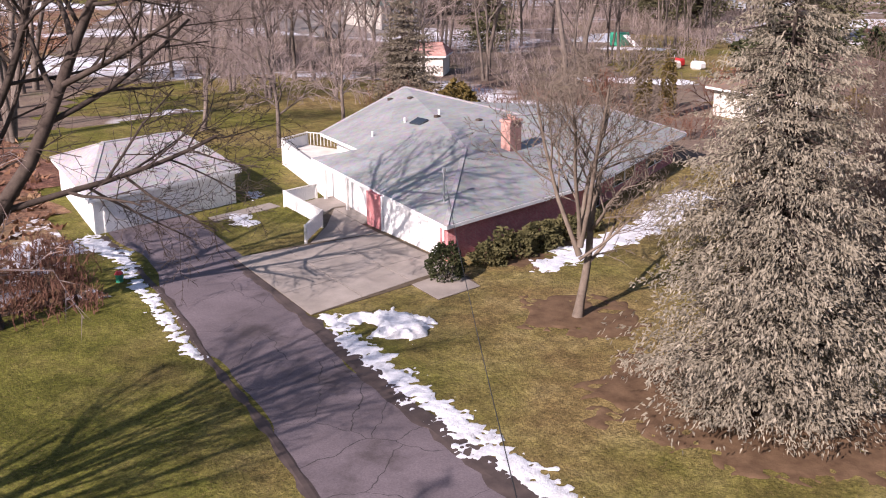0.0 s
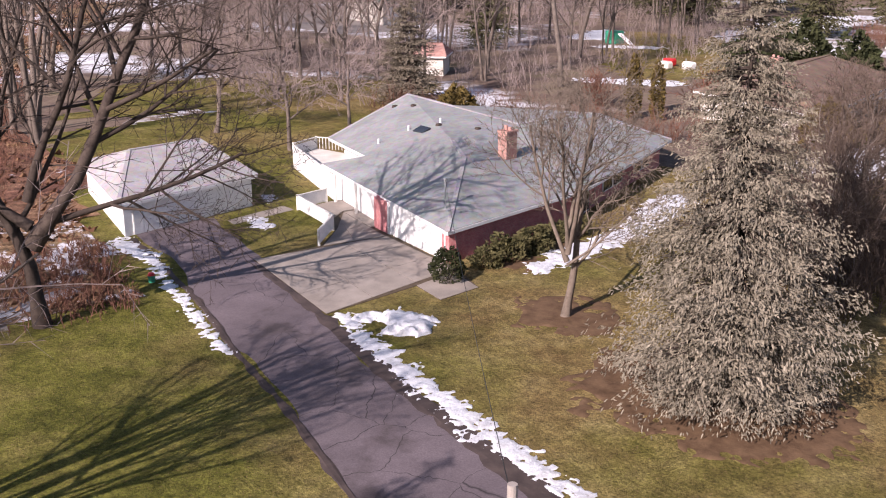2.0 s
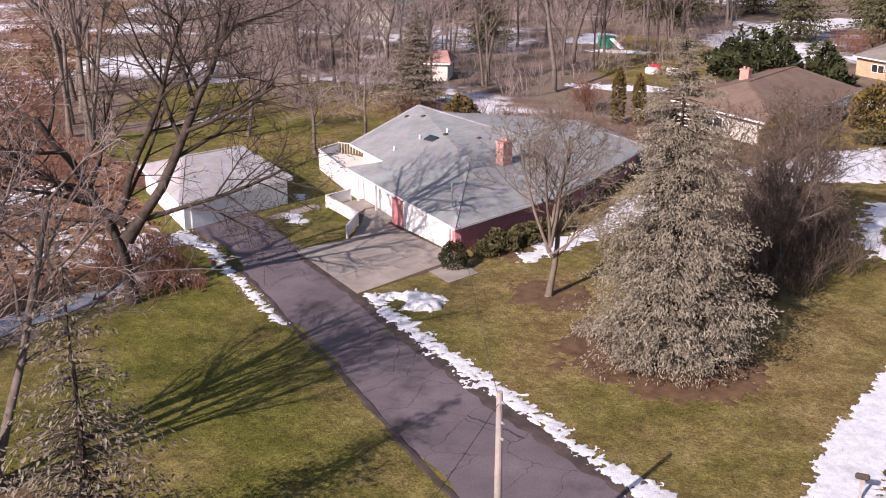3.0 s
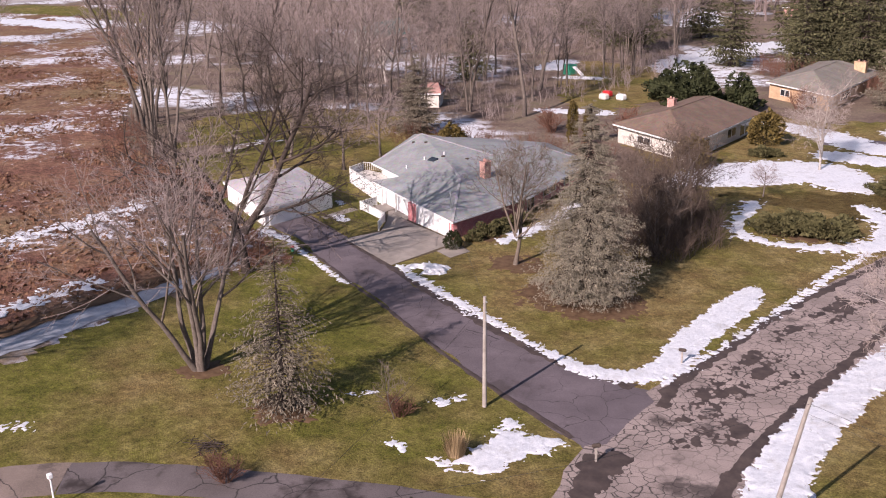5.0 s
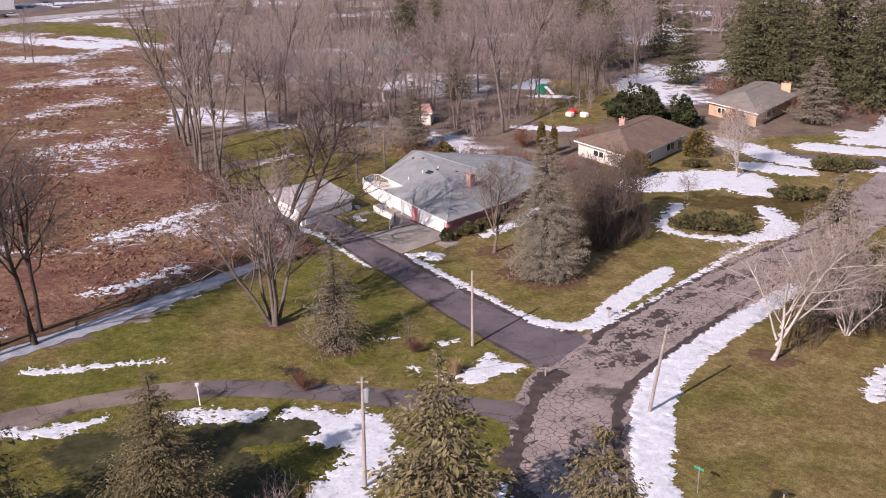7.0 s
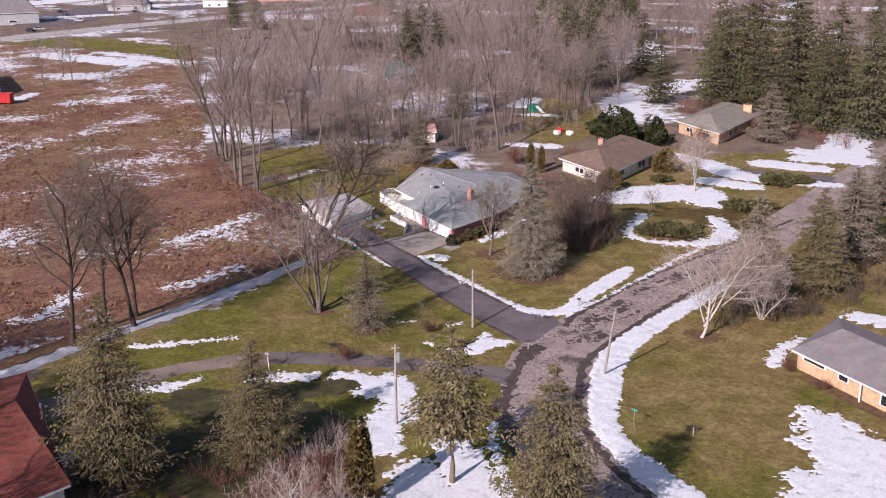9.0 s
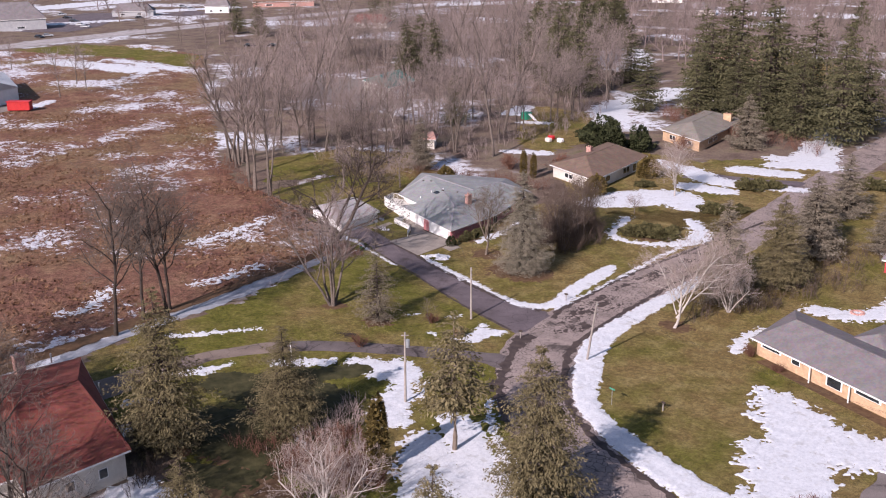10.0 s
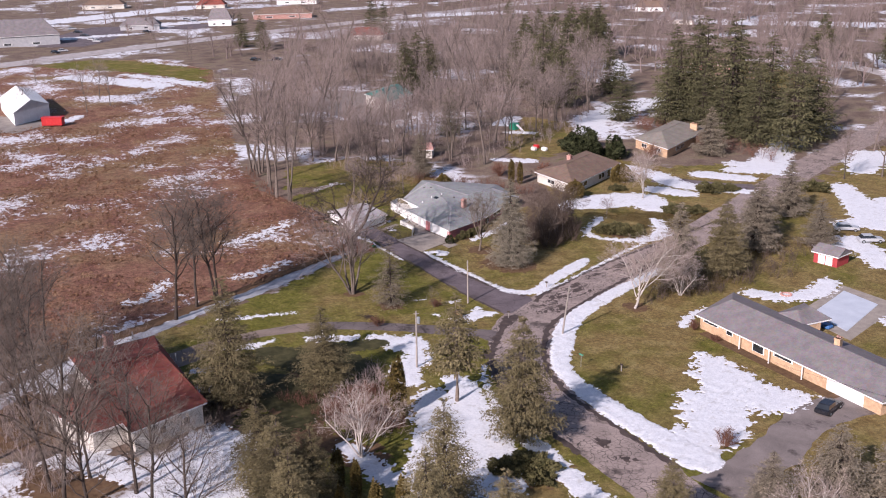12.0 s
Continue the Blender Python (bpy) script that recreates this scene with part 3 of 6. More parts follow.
# ---- mud and snow ----
for pts, w in (([(37.6, 40, 0.5), (42.2, 10, 0.5), (45.6, -8, 0.6), (49.5, -20, 0.7), (52, -26, 0.5)], 1.2), ([(35.6, 40, 0.3), (40.4, 10, 0.4), (43.8, -8, 0.5), (46.8, -17, 0.7)], 0.9), ([(40.6, 36, 0.2), (44.6, 10, 0.3), (48.0, -8, 0.4), (51.2, -17, 0.6)], 0.9),
               ([(58, -32, 0.5), (68, -40.4, 0.5), (78, -44.2, 0.4), (92, -47.8, 0.4), (106, -50.6, 0.4)], 0.9), ([(52.5, -33, 0.6), (58, -39.5, 0.8), (64, -43, 0.6)], 0.8), ([(47.5, -24, 1.2), (49.5, -27.5, 1.0)], 0.7)):
    snow([pts], 0.2, "broken dark mud and tar on the street", 0.052, w, 0.022, 0.45, "mud_patch", M_MUD, "structure")
NEAR = "melting white snow bank with ragged edges on grass"
snow([[(7.4, -12.8, 0.4), (10, -13.3, 0.6), (14.5, -14.1, 0.7), (19, -14.7, 0.7), (24, -15.2, 0.65), (30, -15.9, 0.4)]], 0.13, "long melting snow bank beside the driveway", rag=0.45)
snow([[(9.0, -10.9, 1.0), (10.2, -10.7, 1.35), (11.0, -11.2, 0.9)], [(8, -12, 0.45), (9, -11.2, 0.6)]], 0.13, "heap of old snow beside the concrete apron", rag=0.45, thick=0.35)
snow([[(-7.5, -17.0, 0.5), (-3.5, -17.9, 0.35), (0, -18.3, 0.4), (4, -19.1, 0.45), (8.2, -19.6, 0.2)]], 0.12, "thin line of snow along the driveway edge", rag=0.3)
snow([[(-13, -17.2, 0.7), (-10.5, -17.3, 0.8), (-8.5, -17.0, 0.5)]], 0.13, "snow patch by the garage corner", rag=0.4)
snow([[(-12.6, -7.9, 0.6), (-10.8, -8.2, 0.7)]], 0.13, "small snow patch on the lawn by the garage", rag=0.4)
snow([[(7.4, 0.2, 0.7), (6.6, 3, 1.1), (5.8, 6.5, 1.2), (5.0, 10.5, 1.2), (3.5, 14, 1.6), (1, 19, 1.6)]], 0.16, "snow strip along the shaded house front", rag=0.45)
snow([[(30, -15.8, 0.4), (35.5, -16.2, 0.9), (39.5, -14.4, 1.3), (40.2, -11, 1.35), (38.0, -6, 1.5), (36.2, 0, 1.6), (34.4, 6, 1.5), (33.2, 9, 0.6)]], 0.13, "snow lying along the corner of the lawn", rag=0.3)
snow([[(42.0, -13.0, 0.4), (40.3, -4, 0.45), (38.2, 6, 0.5), (35.8, 16, 0.5), (33.6, 27, 0.5), (31.5, 38, 0.6)]], 0.12, "thin ploughed snow along the street edge", rag=0.4)
snow([[(47.5, 16, 1.2), (50, 3, 1.5), (51.8, -6, 1.7), (54.2, -15, 1.9), (57.8, -22, 2.0), (62.5, -27.5, 1.9), (67.5, -33, 1.6), (74, -36.3, 1.7), (84, -39.0, 2.2), (94, -40.5, 2.5), (101.5, -41.5, 3.0)]], 0.16,
     "broad white snow bank along the street", rag=0.30, thick=0.12)
snow([[(39.6, -26.3, 0.5), (41.0, -27.6, 1.1), (42.4, -29.4, 1.6), (42.8, -31.3, 1.5)], [(42.6, -28.0, 1.5), (43.6, -26.0, 0.8)], [(41.6, -33.2, 0.5), (40.6, -33.0, 0.4)]], 0.16, "snow patch near the utility pole", rag=0.5)
snow([[(39, -48.5, 1.6), (45, -46.5, 2.2), (50, -48, 2.2), (53, -53, 2.4), (57, -55, 1.8)], [(39.8, -47.4, 1.4), (44.2, -48.6, 1.8), (46.7, -45.4, 1.8), (43.5, -44.8, 1.8)], [(31.9, -57.2, 1.0), (34.0, -53.9, 0.9), (36.6, -51.4, 0.8), (33.8, -56.9, 0.6)]], 0.16, "wide snow patch under the utility pole", rag=0.7)
snow([[(60, -42.5, 0.5), (65, -46.6, 0.6), (71, -50.2, 0.8), (80, -53.2, 1.5), (90, -56.5, 1.8), (100, -58.8, 2.0), (112, -61, 2.0)]], 0.17, "ploughed snow along the lower street edge", rag=0.5)
snow([[(66, -56, 2.0), (72, -60, 4.5), (79, -65, 5.5), (84, -70, 5.5), (92, -72, 5), (100, -70, 5)], [(78, -58, 3), (84, -60, 2)], [(60.8, -49.5, 2.0), (64.6, -50.7, 2.6), (75.4, -57.0, 3.2), (88.7, -63.7, 3.0)], [(68.2, -60.5, 2.4), (63.2, -55.2, 2.6)], [(78.8, -75.0, 2.0), (73.3, -74.7, 2.0), (67.5, -74.3, 1.6)]], 0.3, "large snow field under the roadside trees", rag=1.0)
snow([[(25.5, -70.5, 0.7), (27.6, -67.5, 1.1), (28.4, -64.5, 0.9), (28.4, -62.5, 0.4)]], 0.16, "snow strip beside the side driveway", rag=0.6)
snow([[(13.6, -64.4, 0.7), (15.6, -60.5, 0.8), (17.5, -56.5, 0.5), (19.6, -52.8, 0.3)]], 0.16, "thin broken snow by the side driveway", rag=0.6)
snow([[(19.1, -102.3, 2.2), (15.9, -93.2, 2.2), (10.8, -81.0, 1.8)], [(36.5, -98.3, 1.8), (46.4, -101.0, 2.2)], [(43.7, -111.0, 1.6), (47.2, -113.6, 2.4), (39.7, -115.6, 2.0)]], 0.3, "broad snow round the red roofed house", rag=0.8)
snow([[(33.8, -28.5, 0.35), (34.4, -27.8, 0.45), (34.2, -26.3, 0.3)], [(29.1, -32.0, 0.3), (29.9, -31.3, 0.3)], [(37.0, -34.4, 0.3), (38.2, -34.2, 0.35)]], 0.12, "scraps of snow on the lawn", rag=0.4)
for pts in ([(-27.0, -41.2, 0.8), (-27.8, -34.4, 1.2), (-30.4, -26.4, 1.1), (-33.5, -21.2, 0.6)], [(-5.1, -51.2, 0.7), (-4.7, -46.7, 1.0), (-6.9, -38.8, 0.7)], [(-5.7, -73.6, 0.6), (-5.3, -69.8, 0.9), (-12.1, -63.3, 0.8)]):
    snow([pts], 0.2, "thin broken snow among the dead weeds", 0.15, 1.9, 0.04, 0.8)
snow([[(48, -62, 0.5), (52, -66, 1.0), (57, -67.5, 0.7)]], 0.2, "curved strip of snow under conifers", rag=0.5)
snow([[(52, -86, 2.5), (58, -91, 5.5), (66, -94, 7), (74, -97, 7)], [(55, -84, 1.5), (60, -83, 1.3)]], 0.3, "bright snow on the lawn by the red roofed house", rag=0.8)
snow([[(40, -78, 1.6), (37, -83, 1.4)], [(33, -75, 1.0), (31, -78, 1)]], 0.25, "snow beside the red roofed house", rag=0.6)
snow([[(56, -100, 2), (50, -102, 3), (46, -106, 2)], [(22, -98, 2.5), (14, -97, 2.0), (20, -106, 3)]], 0.3, "snow in the back garden", rag=0.8)
snow([[(82, -14.5, 2.4), (88, -18, 4.5), (95, -20, 5.0), (99, -16, 2.5)], [(92, -26, 5), (97, -33, 4.5), (98, -39, 4)]], 0.25, "wide sheet of snow on the front lawn", rag=1.3, ragged_scale=0.5)
snow([[(70.2, -6, 0.9), (68, -1, 0.9), (67.5, 4, 0.8)]], 0.2, "snow strip at the end of the brick house", rag=0.5)
snow([[(68, 17, 2), (73, 19, 2.5), (76, 26, 2.5), (74, 33, 2)], [(92, 22, 1.5), (96, 30, 3)]], 0.3, "snow round the frozen pool", rag=1.0)
snow([[(1.5, 36, 3), (4, 44, 6), (9, 53, 6), (17, 50, 3.5)], [(14, 34, 1), (21, 22.5, 1.0), (29, 24, 1.2), (33, 30, 2.0), (31, 36, 2.0), (24, 42, 1.2)]], 0.3, "wide snow on the neighbour's lawn", rag=0.9)
snow([[(-16, 78, 2), (-4, 76, 3.5), (6, 72.5, 3.5), (15, 75, 3), (25, 80, 2)], [(4, 86, 4), (14, 90, 3.5)], [(6, 64, 3.5), (14, 66, 3)]], 0.35, "snow along the brown house driveway", rag=0.9)
snow([[(6, 96, 3), (10, 104, 6), (4, 118, 5), (-2, 130, 5), (-12, 160, 6)]], 0.5, "snow along the distant street", rag=1.2)
snow([[(-36, 28, 1.2), (-30, 33, 2), (-24, 34, 1.6)], [(-44, 36, 2), (-38, 34, 1)]], 0.3, "snow behind the house", rag=0.7)
snow([[(-48, 58, 2), (-41, 63, 3)], [(-88, 96, 4), (-94, 106, 3)], [(-75, 88, 2), (-70, 92, 2)]], 0.4, "snow scraps in the wooded garden", rag=1.0)
snow([[(-60, 110, 6), (-75, 128, 7), (-80, 165, 9), (-70, 180, 6)], [(-130, 195, 8), (-158, 222, 12), (-175, 240, 8)]], 0.7, "far snow in open gardens", rag=2.0, ragged_scale=0.3)
snow([[(-310, 30, 7), (-285, 40, 8), (-255, 48, 6)], [(-300, 52, 3), (-250, 62, 4)]], 0.6, "long snow drift in the field", z=0.14, rag=3.0, ragged_scale=0.25)
snow([[(-208, -6, 2), (-200, -14, 2.5)], [(-232, -62, 3), (-215, -54, 2)]], 0.5, "snow at the barn yard edge", z=0.2, rag=1.2)
snow([[(1.7, 102.6, 3), (8.6, 104.7, 4), (16.2, 102.9, 4)], [(35.9, 101.0, 3), (52.5, 83.1, 4), (61.2, 75.2, 4)], [(61.9, 60.0, 3), (67.5, 57.1, 3.5), (76.2, 50.0, 3)]], 0.45, "snow in the gardens across the street", rag=1.3, ragged_scale=0.5)
snow([[(55, 70, 3), (58, 80, 5), (52, 95, 5)], [(60, 52, 2), (66, 58, 3)], [(30, 120, 4), (22, 140, 6)], [(-85, 345, 12), (-60, 310, 10), (-30, 260, 8)]], 0.6, "far snow beyond the street", rag=1.6, ragged_scale=0.4)
snow([[(-480, 90, 8), (-475, 130, 6)], [(-520, 170, 10), (-510, 220, 8)], [(-600, 120, 16), (-640, 250, 18)], [(-430, 330, 12), (-400, 390, 14)], [(-250, 420, 14), (-160, 470, 16)], [(-330, 290, 8), (-260, 320, 10)]], 1.2,
     "distant snow across the town", z=0.12, rag=4.0, ragged_scale=0.15)


# ---- buildings ----
def unit(p, q):
    return (Vector(q) - Vector(p)).normalized()


def wall_panel(name, p, q, z0, z1, thick, material, parent, label="", out=0.0):
    """An upright slab on the line from p to q; out pushes it to the right-hand side."""
    p, q = Vector((*p, 0)), Vector((*q, 0))
    d = (q - p).normalized()
    n = Vector((d.y, -d.x, 0))
    a, b = p + n * out, q + n * out
    foot = [(a - n * thick), (b - n * thick), b, a]
    bm = prism(bmesh.new(), [(v.x, v.y) for v in reversed(foot)], z0, z1)
    bmesh.ops.recalc_face_normals(bm, faces=bm.faces)
    return part(name, bm, material, parent, label)


def window(p, q, z0, z1, parent, panes=2):
    """A framed window on the wall line from p to q."""
    w = wall_panel("window", p, q, z0, z1, 0.05, M_WHITE, parent, "white framed window", out=0.07)
    for i in range(panes):
        a = lerp2(p, q, (i + 0.08) / panes)
        b = lerp2(p, q, (i + 0.92) / panes)
        wall_panel("pane", a, b, z0 + 0.08, z1 - 0.08, 0.02, M_GLASS, w, out=0.09)
    return w


def roof_piece(name, pts, thick, material, parent, label=""):
    """A roof slope with thickness from its corners."""
    bm = bmesh.new()
    top = [bm.verts.new(p) for p in pts]
    low = [bm.verts.new((p[0], p[1], p[2] - thick)) for p in pts]
    bm.faces.new(top)
    bm.faces.new(list(reversed(low)))
    for i in range(len(pts)):
        j = (i + 1) % len(pts)
        bm.faces.new((low[i], low[j], top[j], top[i]))
    bmesh.ops.triangulate(bm, faces=[f for f in bm.faces if len(f.verts) > 4])
    bmesh.ops.recalc_face_normals(bm, faces=bm.faces)
    return part(name, bm, material, parent, label)


def hip_roof(parent, c, z, rise, inset, material, lab, fascia=True):
    """A hip roof over the four eave corners c, the ridge along c[0]-c[1]."""
    m0, m1 = lerp2(c[0], c[3], 0.5), lerp2(c[1], c[2], 0.5)
    r0, r1 = lerp2(m0, m1, inset), lerp2(m0, m1, 1 - inset)
    e = [(x, y, z) for x, y in c]
    a, b = (*r0, z + rise), (*r1, z + rise)
    roof = roof_piece("roof", [e[0], e[1], b, a], 0.14, material, parent, lab)
    roof_piece("slope", [e[1], e[2], b], 0.14, material, roof)
    roof_piece("slope", [e[2], e[3], a, b], 0.14, material, roof)
    roof_piece("slope", [e[3], e[0], a], 0.14, material, roof)
    bm = bmesh.new()
    beam(bm, a, b, 0.3, 0.08)
    for p, q in ((e[0], a), (e[3], a), (e[1], b), (e[2], b)):
        beam(bm, p, q, 0.26, 0.06)
    part("ridge_cap", bm, material, roof)
    if fascia:
        bm = bmesh.new()
        for i in range(4):
            p, q = e[i], e[(i + 1) % 4]
            beam(bm, (p[0], p[1], z - 0.16), (q[0], q[1], z - 0.16), 0.08, 0.2)
        part("fascia", bm, M_WHITE, parent, "white fascia board")
    return roof


def chimney(parent, x, y, z0, z1, w, d, turn, material):
    bm = bmesh.new()
    rot = Matrix.Translation((x, y, 0)) @ Matrix.Rotation(radians(turn), 4, "Z")
    box(bm, (-w / 2, -d / 2, z0), (w / 2, d / 2, z1), 0.02)
    box(bm, (-w / 2 - 0.07, -d / 2 - 0.07, z1 - 0.16), (w / 2 + 0.07, d / 2 + 0.07, z1), 0.02)
    bmesh.ops.transform(bm, matrix=rot, verts=bm.verts)
    ch = part("chimney", bm, material, parent, "brick chimney stack")
    bm = bmesh.new()
    tube(bm, (-w / 5, 0, z1), (-w / 5, 0, z1 + 0.3), 0.16, 0.14, 10)
    tube(bm, (w / 4, 0, z1), (w / 4, 0, z1 + 0.22), 0.15, 0.13, 10)
    bmesh.ops.transform(bm, matrix=rot, verts=bm.verts)
    part("flue", bm, M_CHIM, ch)
    return ch


def inset_quad(c, d):
    out = []
    for i in range(4):
        p, a, b = Vector(c[i]), Vector(c[i - 1]), Vector(c[(i + 1) % 4])
        out.append(tuple(p + (a - p).normalized() * d + (b - p).normalized() * d))
    return out


def house(name, label, c, z, rise, inset, roof_mat, wall_mat, roof_label, windows=(), over=0.5, stack=None):
    """A low house over four eave corners, counter-clockwise; windows: (side, from, to, sill, head)."""
    h = root(name, label, "house")
    foot = inset_quad(c, over)
    part("wall", prism(bmesh.new(), foot, 0, z - 0.1), wall_mat, h)
    hip_roof(h, c, z, rise, inset, roof_mat, roof_label)
    for side, a, b, z0, z1 in windows:
        p, q = foot[side], foot[(side + 1) % 4]
        window(lerp2(p, q, a), lerp2(p, q, b), z0, z1, h, max(1, round((b - a) * 12)))
    if stack:
        chimney(h, *stack)
    return h


# main house: two joined hip wings with an attached garage
main = root("ranch_house", "low red brick ranch house with a grey-green hip roof", "house")
zA = 2.32
vA, vB, vC, vRE = (-16.2, -0.4, zA), (3.9, -3.6, zA - 0.1), (1.5, 9.6, zA), (-6.9, 27.4, zA)
vV = (-13.6, 1.95, 3.0)
vH, vT, vK, vS1, vS = (-4.9, 4.35, 4.05), (-8.9, 6.3, 4.4), (-8.8, 8.8, 4.5), (-9.6, 13.2, 4.75), (-12.2, 22.9, 4.3)
vE1, vR1, vBL, vBR = (-24.4, 5.0, 2.35), (-23.9, 12.7, 5.35), (-36.5, 20.5, 2.35), (-19.5, 31.5, 2.35)
roof_lab = "weathered grey-green asphalt shingle roof"
r = roof_piece("roof", [vA, vB, vH, vT], 0.12, M_ROOF, main, roof_lab)
for pts in ([vB, vC, vH], [vC, vS1, vK, vH], [vH, vK, vT], [vC, vRE, vS, vS1], [vV, vT, vR1, vE1], [vT, vK, vR1], [vK, vS1, vR1], [vE1, vR1, vBL], [vR1, vS1, vBL], [vS1, vS, vBR, vBL], [vS, vRE, vBR]):
    roof_piece("slope", pts, 0.12, M_ROOF, r)
SLOPES = [[vA, vB, vH, vT], [vV, vT, vR1, vE1], [vT, vK, vR1], [vK, vS1, vR1], [vC, vS1, vK, vH], [vB, vC, vH], [vC, vRE, vS, vS1]]


def roof_z(x, y):
    """The height of the roof over a point."""
    best = 2.4
    for poly in SLOPES:
        for i in range(1, len(poly) - 1):
            a, b, c = (Vector(poly[k]) for k in (0, i, i + 1))
            if inside(x, y, [(a.x, a.y), (b.x, b.y), (c.x, c.y)]):
                n = (b - a).cross(c - a)
                best = max(best, a.z - (n.x * (x - a.x) + n.y * (y - a.y)) / n.z)
    return best


bm = bmesh.new()
for p, q in ((vB, vH), (vH, vT), (vS, vS1), (vRE, vS), (vE1, vR1), (vR1, vS1)):
    beam(bm, (p[0], p[1], p[2] + 0.01), (q[0], q[1], q[2] + 0.01), 0.28, 0.06)
part("ridge_cap", bm, M_ROOFG, r, "pale ridge shingles")
bm = bmesh.new()
for p, q in ((vA, vB), (vB, vC), (vC, vRE), (vE1, vV)):
    beam(bm, (p[0], p[1], p[2] - 0.14), (q[0], q[1], q[2] - 0.14), 0.09, 0.2)
part("gutter", bm, M_WHITE, main, "white gutter along the eaves")
FOOT = [(3.4, -2.9), (1.2, 8.0), (-7.4, 26.6), (-19.6, 30.4), (-35.2, 19.8), (-23.2, 6.0), (-13.0, 3.1), (-12.7, -0.3), (-6.0, -1.4), (-6.0, -2.1)]
part("wall", prism(bmesh.new(), FOOT, 0, 2.2), M_RED, main, "red brick wall")
GA, GB = (-6.0, -2.3), (3.4, -3.05)


def on_garage(t):
    return lerp2(GA, GB, t)


wall_panel("brick_pier", on_garage(0.0), on_garage(0.22), 0, 2.12, 0.5, M_RED, main, "red brick pier", out=0.05)
wall_panel("brick_pier", on_garage(0.90), on_garage(1.0), 0, 2.12, 0.5, M_RED, main, "red brick pier", out=0.05)
door = wall_panel("garage_door", on_garage(0.22), on_garage(0.90), 0.03, 2.1, 0.3, M_WHITE, main, "white panelled overhead garage door")
for i in range(4):
    for j in range(6):
        a, b = 0.23 + 0.665 * j / 6, 0.23 + 0.665 * (j + 0.9) / 6
        wall_panel("panel", on_garage(a), on_garage(b), 0.09 + 0.5 * i, 0.53 + 0.5 * i, 0.02, M_WHITE, door, out=0.03)
wall_panel("door_frame", on_garage(0.20), on_garage(0.22), 0, 2.15, 0.1, M_WHITE, main, "white door frame", out=0.08)
wall_panel("door_frame", on_garage(0.90), on_garage(0.915), 0, 2.15, 0.1, M_WHITE, main, "white door frame", out=0.08)
wall_panel("downpipe", on_garage(0.955), on_garage(0.965), 0, 2.1, 0.06, M_WHITE, main, "white downpipe", out=0.13)
# recessed white porch between garage and deck
wall_panel("porch_wall", (-23.0, 5.7), (-12.9, 2.7), 0, 2.25, 0.1, M_WHITE, main, "white panelled porch wall", out=0.04)
wall_panel("porch_wall", (-13.3, -0.45), (-6.2, -1.65), 0, 2.2, 0.1, M_WHITE, main, "white panelled porch wall", out=0.04)
bm = bmesh.new()
beam(bm, (-13.56, -0.98, 1.1), (-13.22, -0.46, 1.1), 0.1, 2.2)
part("porch_wall", bm, M_WHITE, main, "white panelled porch wall")
for x, y in ((-12.9, -1.25), (-9.6, -1.55)):
    bm = a_box((x - 0.09, y - 0.09, 0), (x + 0.09, y + 0.09, 2.2), 0.02)
    part("porch_post", bm, M_WHITE_OLD, main, "white porch post")
# front windows and door along the brick front
F0, F1 = (3.4, -2.9), (1.2, 8.0)
for a, b in ((0.30, 0.47), (0.62, 0.80)):
    window(lerp2(F1, F0, 1 - b), lerp2(F1, F0, 1 - a), 0.8, 1.9, main, 3)
F2 = (-7.4, 26.6)
for a, b, z0 in ((0.12, 0.22, 0.05), (0.35, 0.55, 0.7), (0.68, 0.86, 0.7)):
    window(lerp2(F1, F2, a), lerp2(F1, F2, b), z0, 1.95, main, 2)
chimney(main, -4.6, 7.9, 3.0, 5.65, 0.8, 1.15, 10, M_CHIM)


def on_roof(name, x, y, z, material, make):
    ob = part(name, make, material, main)
    ob.location = (x, y, z)


def vent_bm():
    return tube(bmesh.new(), (0, 0, -0.2), (0, 0, 0.35), 0.08, 0.08, 10)


def box_vent_bm():
    return a_box((-0.2, -0.2, -0.15), (0.2, 0.2, 0.13), 0.05)


for x, y in ((-13.8, 8.8), (-15.1, 6.7), (-15.2, 4.0)):
    on_roof("roof_vent", x, y, roof_z(x, y), M_WHITE, vent_bm())
for x, y in ((-22.4, 10.3), (-20.2, 10.7), (-13.2, 8.2), (-10.4, 9.8)):
    on_roof("box_vent", x, y, roof_z(x, y), M_BARK_DARK, box_vent_bm())
bm = a_box((-0.65, -0.42, -0.1), (0.65, 0.42, 0.14), 0.03)
bmesh.ops.rotate(bm, matrix=Matrix.Rotation(0.38, 3, "X"), verts=bm.verts)
on_roof("skylight", -13.7, 7.0, roof_z(-13.7, 7.0), M_GLASS, bm)
bm = bmesh.new()
tube(bm, (0, 0, -0.3), (0, 0, 1.7), 0.05, 0.05, 8)
tube(bm, (0, 0, 1.7), (0, 0, 1.95), 0.11, 0.11, 8)
on_roof("service_mast", 1.0, -1.6, roof_z(1.0, -1.6), M_METAL, bm)


